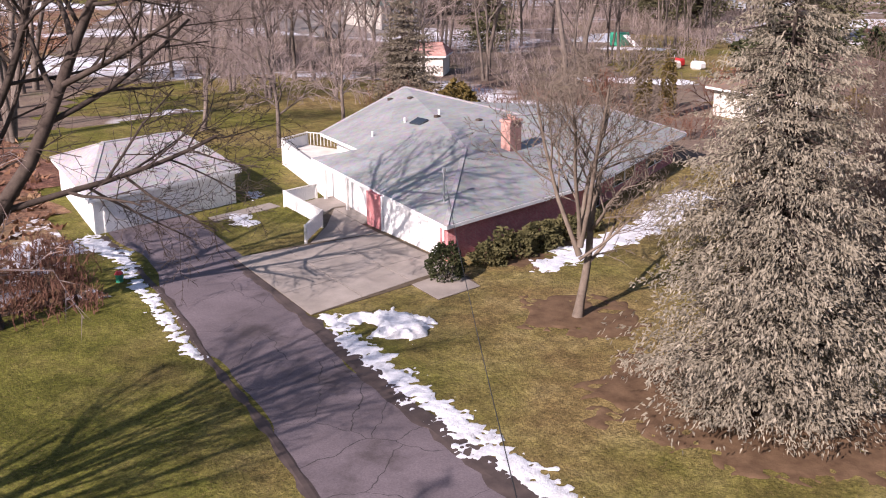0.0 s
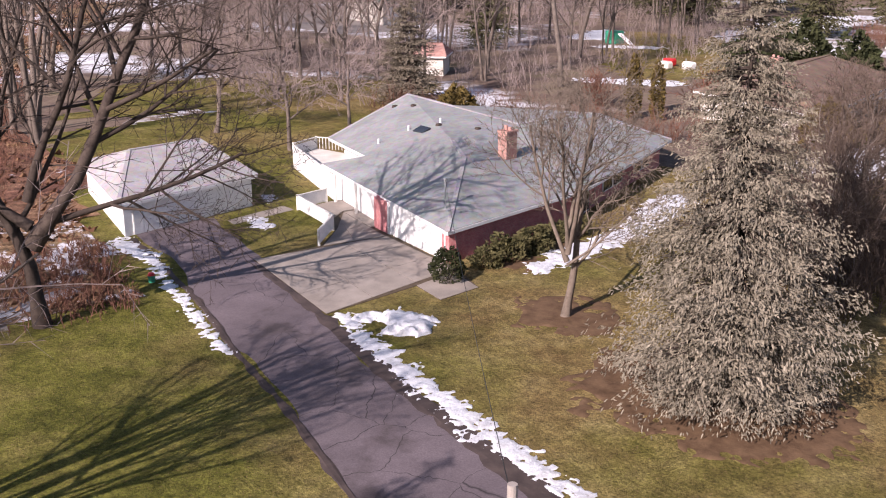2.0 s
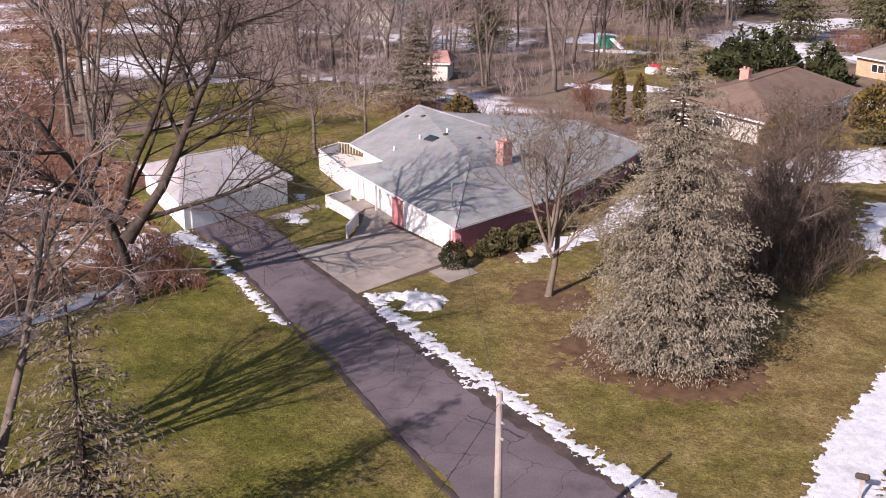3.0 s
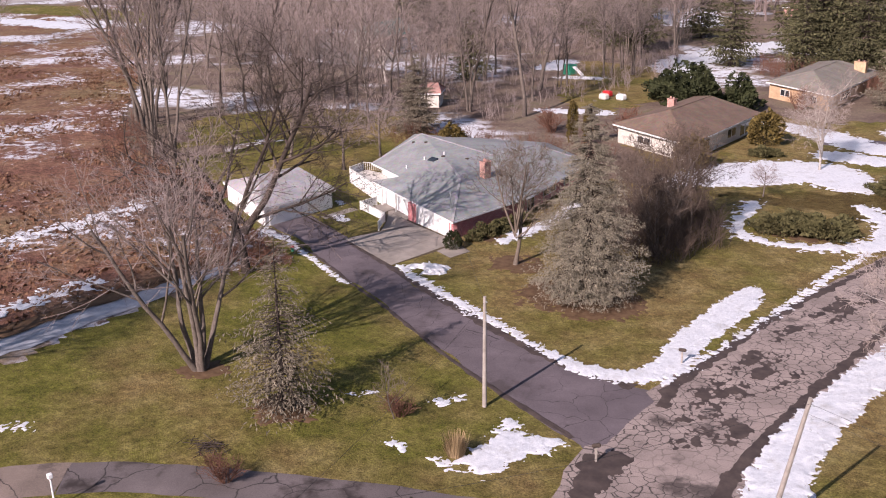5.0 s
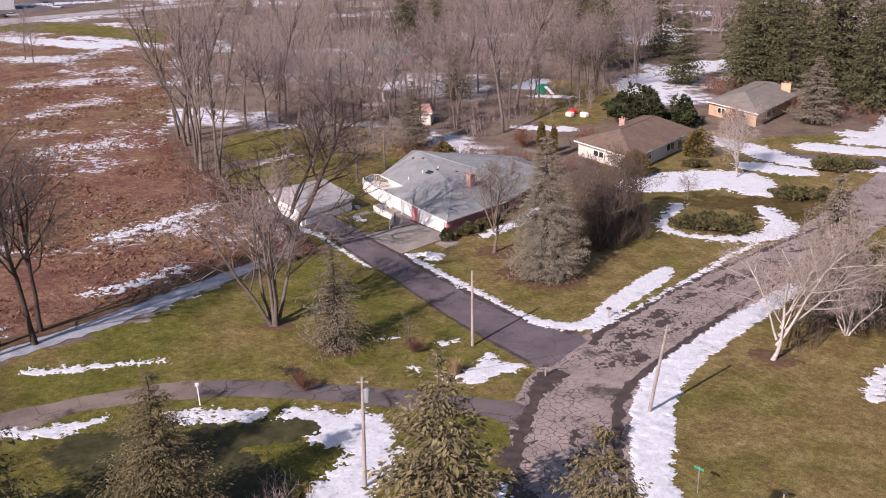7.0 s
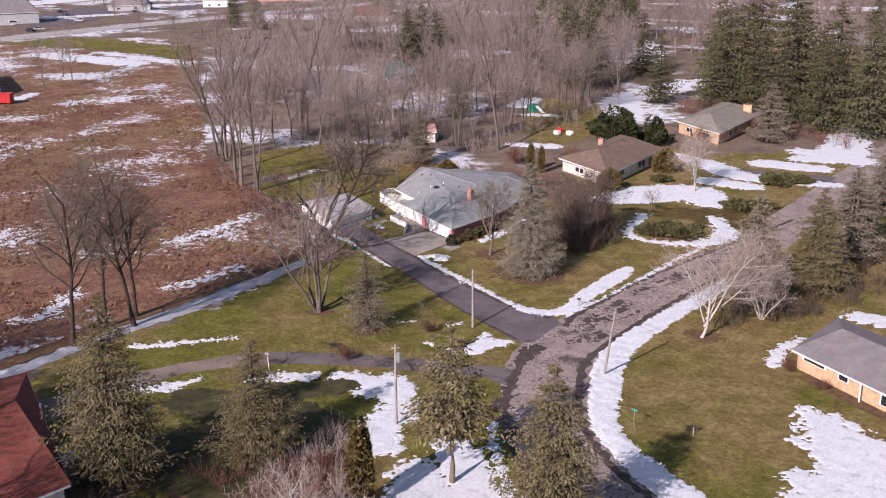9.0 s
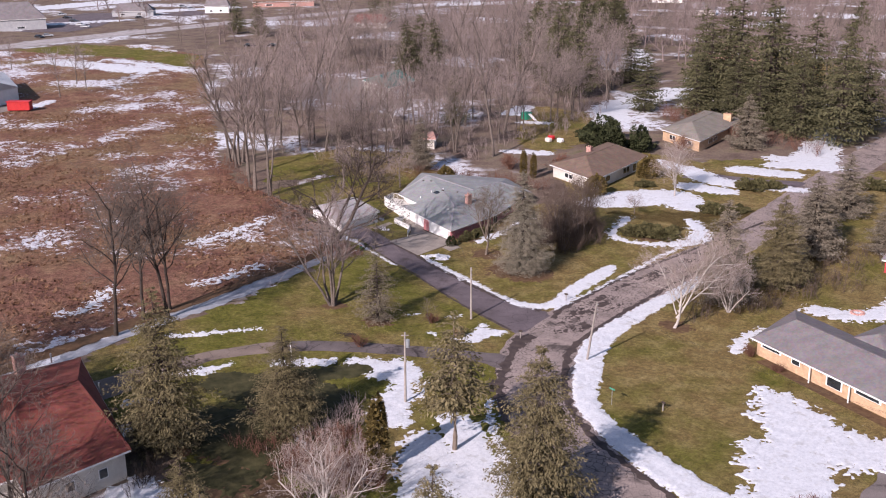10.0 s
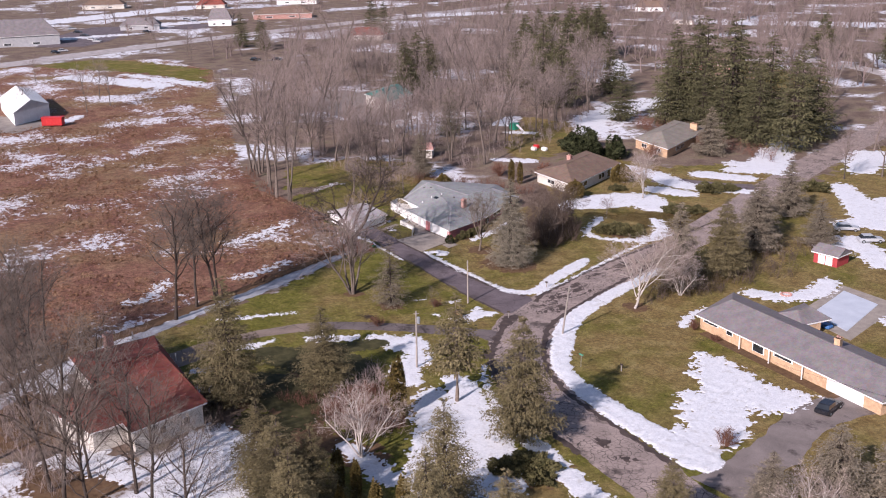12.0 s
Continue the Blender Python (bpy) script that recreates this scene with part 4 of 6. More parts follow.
# raised white deck with railing beside the house
def railing(parent, line, z, height, gap=0.28, solid=False):
    for p, q in zip(line, line[1:]):
        n = max(1, int((Vector(q) - Vector(p)).length / gap))
        if solid:
            bm = bmesh.new()
            for k in range(n):
                a, b = lerp2(p, q, (k + 0.04) / n), lerp2(p, q, (k + 0.96) / n)
                beam(bm, (*a, z + height * 0.5), (*b, z + height * 0.5), 0.04, height * 0.92)
            part("boarding", bm, M_WHITE, parent, "white vertical boards")
        else:
            for k in range(n + 1):
                x, y = lerp2(p, q, k / n)
                part("baluster", a_box((x - 0.025, y - 0.025, z), (x + 0.025, y + 0.025, z + height)), M_WHITE_OLD, parent)
        bm = bmesh.new()
        beam(bm, (*p, z + height + 0.03), (*q, z + height + 0.03), 0.13, 0.06)
        part("top_rail", bm, M_WHITE_OLD, parent, "white top rail")
    for x, y in line:
        part("post", a_box((x - 0.07, y - 0.07, 0), (x + 0.07, y + 0.07, z + height + 0.1), 0.015), M_WHITE_OLD, parent)


deck = root("deck", "raised white wooden deck with boarded skirt beside the house", "deck")
DK = [(-13.5, -0.9), (-25.3, 2.1), (-26.6, 5.0), (-23.3, 5.9), (-13.0, 2.9)]
part("floor", prism(bmesh.new(), list(reversed(DK)), 0.95, 1.1), M_DECK, deck, "pale deck boards")
bm = bmesh.new()
for p, q in ((DK[0], DK[1]), (DK[1], DK[2])):
    n = 40
    for k in range(n):
        a, b = lerp2(p, q, (k + 0.03) / n), lerp2(p, q, (k + 0.97) / n)
        beam(bm, (*a, 0.95), (*b, 0.95), 0.05, 1.9)
part("skirt", bm, M_WHITE, deck, "white boarded skirt and parapet")
railing(deck, [DK[1], DK[2], (-24.2, 6.4)], 1.1, 0.95)
bm = bmesh.new()
beam(bm, (*DK[0], 1.93), (*DK[1], 1.93), 0.16, 0.06)
part("top_rail", bm, M_WHITE_OLD, deck)
ramp = root("ramp_rail", "white wooden ramp railing with flat boards by the steps", "railing")
railing(ramp, [(-13.6, -1.6), (-13.0, -4.3), (-7.0, -4.95), (-4.4, -7.5)], 0.1, 0.95, 0.16, True)
bm = prism(bmesh.new(), [(-12.8, -4.1), (-8.6, -4.55), (-10.45, -2.15), (-10.45, -1.0), (-13.3, -0.52), (-13.3, -1.5)], 0, 0.16)
step = mesh_object("landing", bm, M_CONC)
tagged(step, "low concrete landing at the porch", "landing")

# detached garage
gar = root("detached_garage", "white detached garage with pale grey hip roof", "garage")
GC = [(-13.2, -17.0), (-15.7, -6.0), (-28.4, -4.2), (-27.6, -14.8)]
gf = inset_quad(GC, 0.4)
part("wall", prism(bmesh.new(), gf, 0, 2.25), M_WHITE, gar, "white painted wall")
hip_roof(gar, GC, 2.35, 1.85, 0.24, M_ROOFG, "pale grey shingle hip roof")
gd = wall_panel("garage_door", lerp2(gf[0], gf[1], 0.06), lerp2(gf[0], gf[1], 0.64), 0.02, 2.0, 0.05, M_WHITE, gar, "white sectional double door", out=0.05)
for i in range(4):
    for j in range(8):
        a, b = 0.065 + 0.57 * j / 8, 0.065 + 0.57 * (j + 0.92) / 8
        wall_panel("panel", lerp2(gf[0], gf[1], a), lerp2(gf[0], gf[1], b), 0.06 + 0.485 * i, 0.5 + 0.485 * i, 0.02, M_WHITE, gd, out=0.075)
wall_panel("side_door", lerp2(gf[0], gf[1], 0.80), lerp2(gf[0], gf[1], 0.89), 0.02, 2.0, 0.05, M_WHITE, gar, "white side door", out=0.05)
snow([[(-16.5, -4.9, 0.4), (-18, -4.2, 0.5)]], 0.13, "snow beside the garage wall", rag=0.3)
slabp = mesh_object("path", prism(bmesh.new(), [(-13.4, -9.5), (-12.2, -9.6), (-13.2, -4.5), (-14.6, -4.6)], 0, 0.05), M_CONC)
tagged(slabp, "narrow concrete path beside the garage", "path", kind="structure")

# neighbours
house("brown_house", "low house with brown hip roof and pale walls", [(-4.0, 43.5), (-12.6, 71), (-30, 75.5), (-21.5, 46.8)], 2.9, 2.4, 0.24, M_ROOFB, M_SIDING, "brown shingle hip roof",
      [(0, 0.55, 0.68, 0.8, 2.2), (0, 0.74, 0.9, 0.3, 2.2), (0, 0.12, 0.3, 0.9, 2.2), (3, 0.3, 0.5, 0.9, 2.0)], 0.8, (-21.5, 60, 3.8, 5.3, 1.2, 0.9, 10, M_CHIM))
house("tan_brick_house", "long low house of tan brick with a tan hip roof", [(-14.8, 93.5), (-25.0, 126), (-42, 130), (-32, 98.5)], 3.0, 2.2, 0.25, M_ROOFT, M_TANBRICK, "tan shingle hip roof",
      [(0, 0.2, 0.4, 0.9, 2.1), (3, 0.2, 0.36, 0.9, 2.1), (3, 0.6, 0.8, 0.9, 2.1)], 0.7, (-25.5, 119, 3.2, 5.6, 2.2, 1.4, 15, M_TANBRICK))
h4 = house("long_brick_house", "long orange-tan brick ranch house with slate-grey roof", [(72.0, -4.9), (110.5, -13.0), (113, -1), (69.6, 8.9)], 2.5, 2.0, 0.10, M_ROOFD, M_TANBRICK, "slate-grey shingle roof",
           [(0, 0.02, 0.12, 1.5, 2.0), (0, 0.17, 0.21, 1.2, 2.0), (0, 0.33, 0.40, 0.6, 2.0), (0, 0.45, 0.56, 1.4, 2.0)], 0.7, (97.5, -3.2, 3.6, 5.6, 0.9, 1.2, 10, M_TANBRICK))
f4 = inset_quad([(72.0, -4.9), (110.5, -13.0), (113, -1), (69.6, 8.9)], 0.7)
wall_panel("garage_door", lerp2(f4[0], f4[1], 0.74), lerp2(f4[0], f4[1], 0.92), 0.05, 2.1, 0.06, M_WHITE, h4, "white double garage door", out=0.06)
for t in (0.27, 0.44, 0.62):
    x, y = lerp2((72.3, -5.0), (110.3, -12.9), t)
    part("porch_post", a_box((x - 0.08, y - 0.08, 0), (x + 0.08, y + 0.08, 2.4), 0.02), M_WHITE, h4, "white porch post")
hip_roof(h4, [(86.8, 4.0), (88.5, 10.0), (81.2, 13.2), (80.8, 5.0)], 2.6, 1.2, 0.3, M_ROOFD, "rear wing roof")
part("wall", prism(bmesh.new(), [(86.2, 3.0), (87.8, 8.0), (81.7, 12.2), (81.4, 4.6)], 0, 2.5), M_TANBRICK, h4)
bm = prism(bmesh.new(), [(74, -6.6), (104, -13.0), (104.4, -11.2), (74.4, -4.8)], 0, 0.05)
beds = tagged(mesh_object("flower_bed", bm, M_MULCH), "mulched flower bed along the brick house", "flower bed")
redh = house("red_roof_house", "two-slope house with rust-red hip roof and pale walls", [(51.3, -97.4), (49.6, -85.4), (21.2, -80.4), (20.2, -94.2)], 3.6, 3.4, 0.22, M_ROOFR, M_SIDING, "rust-red shingle hip roof",
             [(0, 0.35, 0.45, 1.2, 2.4), (0, 0.7, 0.8, 1.2, 2.4), (1, 0.2, 0.3, 1.2, 2.4), (1, 0.6, 0.7, 1.2, 2.4)], 0.6, (22.5, -88.5, 4.0, 6.6, 1.2, 1.2, 5, M_CHIM))
hip_roof(redh, [(36, -103.5), (47.5, -101.5), (47.5, -92), (34, -93)], 3.4, 2.2, 0.3, M_ROOFR, "rust-red wing roof")
part("wall", prism(bmesh.new(), [(36.6, -102.8), (47, -101), (47, -92.6), (34.8, -93.4)], 0, 3.3), M_SIDING, redh)
for x, y in ((22.8, -84.6), (35.5, -83.2), (43, -92.6)):
    part("roof_vent", tube(bmesh.new(), (x, y, 4.6), (x, y, 5.9), 0.12, 0.12, 8), M_METAL, redh)
gw = root("workshop", "pale workshop with a dark green metal roof", "building")
WC = [(-130, 79), (-137, 95), (-161, 102), (-150, 82)]
part("wall", prism(bmesh.new(), inset_quad(WC, 0.6), 0, 4.6), M_SIDING, gw)
hip_roof(gw, WC, 4.8, 2.4, 0.12, M_GREENROOF, "dark green metal roof")
wf = inset_quad(WC, 0.6)
for a, b in ((0.1, 0.4), (0.5, 0.8)):
    wall_panel("bay_door", lerp2(wf[0], wf[1], a), lerp2(wf[0], wf[1], b), 0, 3.4, 0.08, M_WHITE, gw, "white bay door", out=0.08)
barn = root("white_barn", "large white metal barn with pale roof", "barn")
BC = [(-204.2, -30.2), (-215.8, -13.4), (-255, -6.0), (-243.5, -22.8)]
part("wall", prism(bmesh.new(), inset_quad(BC, 0.3), 0, 4.8), M_WHITE, barn)
b0, b1 = lerp2(BC[0], BC[1], 0.5), lerp2(BC[3], BC[2], 0.5)
e = [(x, y, 4.9) for x, y in BC]
rr = roof_piece("roof", [e[0], (*b0, 8.0), (*b1, 8.0), e[3]], 0.2, M_WHITE, barn, "white metal roof")
roof_piece("slope", [(*b0, 8.0), e[1], e[2], (*b1, 8.0)], 0.2, M_WHITE, rr)
roof_piece("gable", [e[0], e[1], (*b0, 7.9)], 0.05, M_WHITE, barn, "white gable end")
pool = root("swimming_pool", "covered frozen swimming pool with a concrete deck", "pool")
part("pool_deck", prism(bmesh.new(), [(79.5, 13.5), (92.5, 9.5), (89.5, 31), (77.0, 33)], 0, 0.06), M_CONC, pool)
part("cover", prism(bmesh.new(), [(81.4, 16.0), (90.0, 12.6), (86.8, 28.3), (78.8, 30.4)], 0.02, 0.11), M_POOLICE, pool, "pale blue frozen cover")
shed = root("garden_shed", "small red shed with white doors and grey roof", "shed")
SH = [(65.4, 41.4), (70.6, 41.4), (70.4, 46), (65.2, 46)]
part("wall", prism(bmesh.new(), SH, 0, 2.3), M_BARNRED, shed)
for a in (0.2, 0.52):
    wall_panel("shed_door", lerp2(SH[0], SH[1], a), lerp2(SH[0], SH[1], a + 0.28), 0.1, 1.9, 0.05, M_WHITE, shed, "white shed door", out=0.06)
hip_roof(shed, [(65, 41), (71, 41), (70.8, 46.4), (64.8, 46.4)], 2.4, 1.2, 0.02, M_ROOFD, "grey roof")
ps = root("pink_shed", "small faded red playhouse among trees", "shed")
part("wall", prism(bmesh.new(), [(-66, 42), (-63, 45), (-67, 49), (-70, 46)], 0, 2.6), M_SIDING, ps)
hip_roof(ps, [(-65.8, 41.4), (-62.4, 45), (-67, 49.6), (-70.6, 46)], 2.7, 1.4, 0.2, M_CHIM, "faded red roof")


def far_house(x, y, w, d, turn, z, rise, rm, wm, name="far_house", label="distant low house with a shingle roof"):
    m = Matrix.Rotation(radians(turn), 2)
    c = [tuple(Vector((x, y)) + m @ Vector(p)) for p in ((-w / 2, -d / 2), (w / 2, -d / 2), (w / 2, d / 2), (-w / 2, d / 2))]
    return house(name, label, c, z, rise * 1.7, 0.2, rm, wm, "shingle roof", [(s, a, a + 0.12, 0.9, 2.0) for s in (0, 1, 3) for a in (0.2, 0.6)], 0.5)


far_house(-473.3, 62.0, 40, 30, 75, 6, 5, M_ROOFD, M_GREYWALL, "office_building", "grey office building with slate-grey roofs")
far_house(-500.8, 147.9, 26, 14, 60, 3.2, 2.6, M_ROOFD, M_GREYWALL)
far_house(-496.7, 253.5, 42, 16, 62, 3.6, 2.6, M_ROOFB, M_CHIM, "brick_building", "low red brick building with a brown roof")
far_house(-483.1, 196.7, 16, 12, 60, 4.5, 4, M_ROOFD, M_WHITE, label="distant white house with dark roof")
far_house(-617.5, 259.9, 24, 12, 50, 3.2, 2.5, M_ROOFR, M_SIDING, label="distant house with red roof")
far_house(-336.2, 214.6, 22, 12, 40, 3, 2.4, M_ROOFR, M_SIDING, label="distant house with red roof")
far_house(-120, 250, 26, 12, 20, 3, 2.4, M_ROOFB, M_CHIM)
far_house(-78, 205, 20, 12, 20, 3, 2.4, M_ROOFB, M_CHIM, label="distant brick house with brown roof")
far_house(-40, 330, 24, 12, 35, 3, 2.4, M_ROOFB, M_WHITE, label="distant white house with brown roof")
far_house(-90, 420, 24, 12, 35, 3, 2.4, M_ROOFT, M_SIDING)
far_house(-260, 400, 24, 12, 35, 3, 2.4, M_ROOFD, M_SIDING)
far_house(-330, 460, 24, 12, 35, 3, 2.4, M_ROOFB, M_WHITE, label="distant white house with brown roof")
far_house(-600, 330, 34, 14, 50, 3.5, 2.4, M_ROOFD, M_WHITE, label="distant white house with dark roof")
far_house(-690, 200, 34, 18, 60, 3.5, 2.4, M_ROOFB, M_SIDING)
far_house(0, 260, 22, 12, 25, 3, 2.4, M_ROOFB, M_WHITE, label="distant white house with brown roof")


# ---- trees ----
MARKS, REACH, TWIG = None, 1.0, 0.011


def limb(verts, faces, pts, radii, sides):
    base = len(verts)
    if MARKS is not None:
        MARKS.append((id(verts), base, len(faces)))
    for i, (p, r) in enumerate(zip(pts, radii)):
        d = pts[min(i + 1, len(pts) - 1)] - pts[max(i - 1, 0)]
        q = d.to_track_quat("Z", "Y")
        for k in range(sides):
            a = 2 * math.pi * k / sides
            verts.append(p + q @ Vector((r * math.cos(a), r * math.sin(a), 0)))
    for i in range(len(pts) - 1):
        for k in range(sides):
            a, b = base + i * sides + k, base + i * sides + (k + 1) % sides
            faces.append((a, b, b + sides, a + sides))


def grow(rng, out, start, way, length, radius, level, levels, kids, spread, rise, wobble):
    """One limb and, from it, its branches. out[0]: thick wood, out[1]: twigs."""
    n = 8 if level == 0 else 5 if level == 1 else 1 if level == levels else 2 if level == 3 or levels == 3 else 3
    pts, p, d = [start.copy()], start.copy(), way.normalized()
    for i in range(n):
        d = (d + Vector((rng.gauss(0, wobble), rng.gauss(0, wobble), rng.gauss(0, wobble * 0.6) + rise * (0.08 if level == 0 else 0.1)))).normalized()
        p = p + d * (length / n)
        pts.append(p.copy())
    tip = 0.45
    radii = [max(TWIG, radius * (1 - (1 - tip) * i / n)) for i in range(n + 1)]
    if level == 0:
        radii[0] *= 1.35
    if level == levels:
        v, f = out[1]
        b, q, r = len(v), d.to_track_quat("Z", "Y"), max(TWIG * 1.5, radius)
        v.extend(start + q @ Vector((r * math.cos(a), r * math.sin(a), 0)) for a in (0.0, 2.1, 4.2))
        v.append(p)
        f.extend(((b, b + 1, b + 3), (b + 1, b + 2, b + 3), (b + 2, b, b + 3)))
        return
    thick = level <= 1
    limb(*out[0 if thick else 1], pts, radii, 7 if level == 0 else 5 if level == 1 else 3)
    count = kids[level]
    for k in range(count):
        t = (0.35 if level == 0 else 0.2) + (0.65 if level == 0 else 0.8) * (k + rng.random()) / count
        i = min(n - 1, int(t * n))
        q = pts[i].lerp(pts[i + 1], t * n - i)
        axis = (pts[i + 1] - pts[i]).normalized()
        side = axis.orthogonal().normalized()
        side.rotate(Matrix.Rotation(k * 2.4 + rng.random() * 1.2, 3, axis))
        a = radians(spread[level] + rng.uniform(-12, 12))
        dirn = axis * math.cos(a) + side * math.sin(a)
        grow(rng, out, q, dirn, length * (REACH if level == 0 else 1.0) * rng.uniform(0.42, 0.66) * (1.15 - 0.45 * t), radii[i] * rng.uniform(0.42, 0.6), level + 1, levels, kids, spread, rise, wobble * 1.15)


def bare_tree(name, label, seed, height, stems=1, lean=0.1, kids=(9, 6, 5, 4), levels=4, spread=(48, 45, 45, 45), radius=None, bark=M_BARK, twig=M_TWIG, rise=0.5, trunk_share=0.62, wobble=0.11, category="tree", group="bare trees", guides=(), split=False, reach=1.0, fine=0.011):
    global MARKS, REACH, TWIG
    REACH, TWIG = reach, fine
    MARKS = [] if split else None
    rng = random.Random(seed)
    out = [([], []), ([], [])]
    radius = radius or height * 0.017
    for s in range(stems):
        a = 2 * math.pi * s / stems + rng.uniform(-0.4, 0.4)
        tilt = lean * (0.6 + 0.7 * rng.random()) if stems > 1 else lean
        way = Vector((math.cos(a) * tilt, math.sin(a) * tilt, 1))
        off = Vector((math.cos(a), math.sin(a), 0)) * (radius * 0.9 if stems > 1 else 0)
        off.z = -0.1
        grow(rng, out, off, way, height * trunk_share * rng.uniform(0.85, 1.1), radius * (0.75 if stems > 1 else 1), 0, levels, kids, spread, rise, wobble)
    for start, way, length, rad in guides:
        grow(rng, out, Vector(start), Vector(way), length, rad, 0, levels, kids, spread, rise, wobble * 0.7)
    t = root(name, label, category, group)
    if split:
        marks = [(v, f) for k, v, f in MARKS if k == id(out[0][0])] + [(len(out[0][0]), len(out[0][1]))]
        for i, ((v0, f0), (v1, f1)) in enumerate(zip(marks, marks[1:])):
            big = (out[0][0][v0] - out[0][0][v0 + 3]).length > radius * 0.75
            from_arrays("trunk" if i == 0 else "stem" if big else "limb", out[0][0][v0:v1], [tuple(k - v0 for k in f) for f in out[0][1][f0:f1]], bark, t, smooth=True)
        MARKS = None
        from_arrays("crown", *out[1], twig, t, "leafless twigs")
        return t
    from_arrays("trunk", *out[0], bark, t, "trunk and main limbs", smooth=True)
    from_arrays("crown", *out[1], twig, t, "leafless twigs")
    return t


def conifer(name, label, seed, height, radius, mat, layers=26, per=11, sprays=14, droop=0.35, clear=0.04, bark=M_BARK_DARK, spray=0.5, taper=0.85, group="conifers", category="conifer", hang=0.6, fat=1.0, fan_width=0.3, clump=0.8, gaps=-0.28):
    """A conifer: a tapered trunk and whorls of drooping boughs set with hanging sprays of needles."""
    rng = random.Random(seed)
    tv, tf = [], []
    pts = [Vector((0, 0, -0.1 + height * 0.98 * i / 8)) + Vector((rng.gauss(0, 0.02), rng.gauss(0, 0.02), 0)) * height * 0.1 for i in range(9)]
    limb(tv, tf, pts, [height * 0.016 * (1.05 - i / 8) + 0.015 for i in range(9)], 7)
    cv, cf = [], []
    for L in range(layers):
        u = (L + rng.random() * 0.6) / layers
        z = height * (clear + (0.985 - clear) * u)
        reach = radius * (0.55 * (1 - u) ** taper + 0.45 * (1 - u ** 1.9)) * (0.45 + 0.55 * min(1, (u + 0.06) * 6)) + 0.12
        n = max(4, int(per * (0.35 + 0.65 * (1 - u))))
        turn = rng.random() * 7
        for k in range(n):
            a = turn + 2 * math.pi * (k + rng.uniform(-0.3, 0.3)) / n
            r = reach * rng.uniform(0.62, 1.12)
            out = Vector((math.cos(a), math.sin(a), 0))
            side = Vector((-out.y, out.x, 0))
            lift = rng.uniform(-0.1, 0.12)
            zz = z + rng.uniform(-1.4, 1.4) * height / layers
            r *= 1 + 0.42 * noise.noise((math.cos(a) * 2.0 + seed, math.sin(a) * 2.0, zz * 0.55))

            def bough(s):
                return Vector((0, 0, zz)) + out * (r * s) + Vector((0, 0, r * (lift * s - droop * s * s * (1 - 0.45 * s)) + r * 0.10 * max(0, s - 0.75)))

            bl = [bough(i / 4) for i in range(5)]
            limb(tv, tf, bl[:4], [0.012 * r + 0.012, 0.010 * r + 0.008, 0.012, 0.006], 3)
            m = max(4, int(sprays * (0.35 + 0.65 * r / radius)))
            for j in range(m):
                s = 0.18 + 0.82 * (j + rng.random()) / m
                sg = 1 if j % 2 else -1
                fan = r * fan_width * s * (1.45 - s) * rng.random()
                p = bough(s) + side * sg * fan - Vector((0, 0, 0.25 * fan + rng.random() ** 2 * 0.06 * r))
                if noise.noise((p.x * clump + seed, p.y * clump, p.z * clump)) < gaps:
                    continue
                ln = spray * (0.55 + 0.6 * rng.random()) * (0.55 + 0.65 * (1 - s * 0.5)) * (0.5 + 0.5 * r / radius)
                d = (out * rng.uniform(0.1, 1.0) + side * sg * rng.uniform(0.0, 1.0) + Vector((0, 0, hang * rng.uniform(-1.5, 0.35)))).normalized()
                w = d.cross(Vector((rng.uniform(-0.5, 0.5), rng.uniform(-0.5, 0.5), 1))).normalized() * ln * fat * rng.uniform(0.13, 0.24)
                b = len(cv)
                up = Vector((0, 0, 0.05 * ln))
                cv.extend([p, p + d * ln * 0.45 + w + up, p + d * ln, p + d * ln * 0.45 - w + up, p + d * ln * 0.5 - Vector((0, 0, 0.22 * ln))])
                cf.extend([(b, b + 1, b + 2, b + 3), (b, b + 4, b + 2)])
    t = root(name, label, category, group)
    from_arrays("trunk", tv, tf, bark, t, "trunk and boughs")
    from_arrays("crown", cv, cf, mat, t, "needle sprays")
    return t


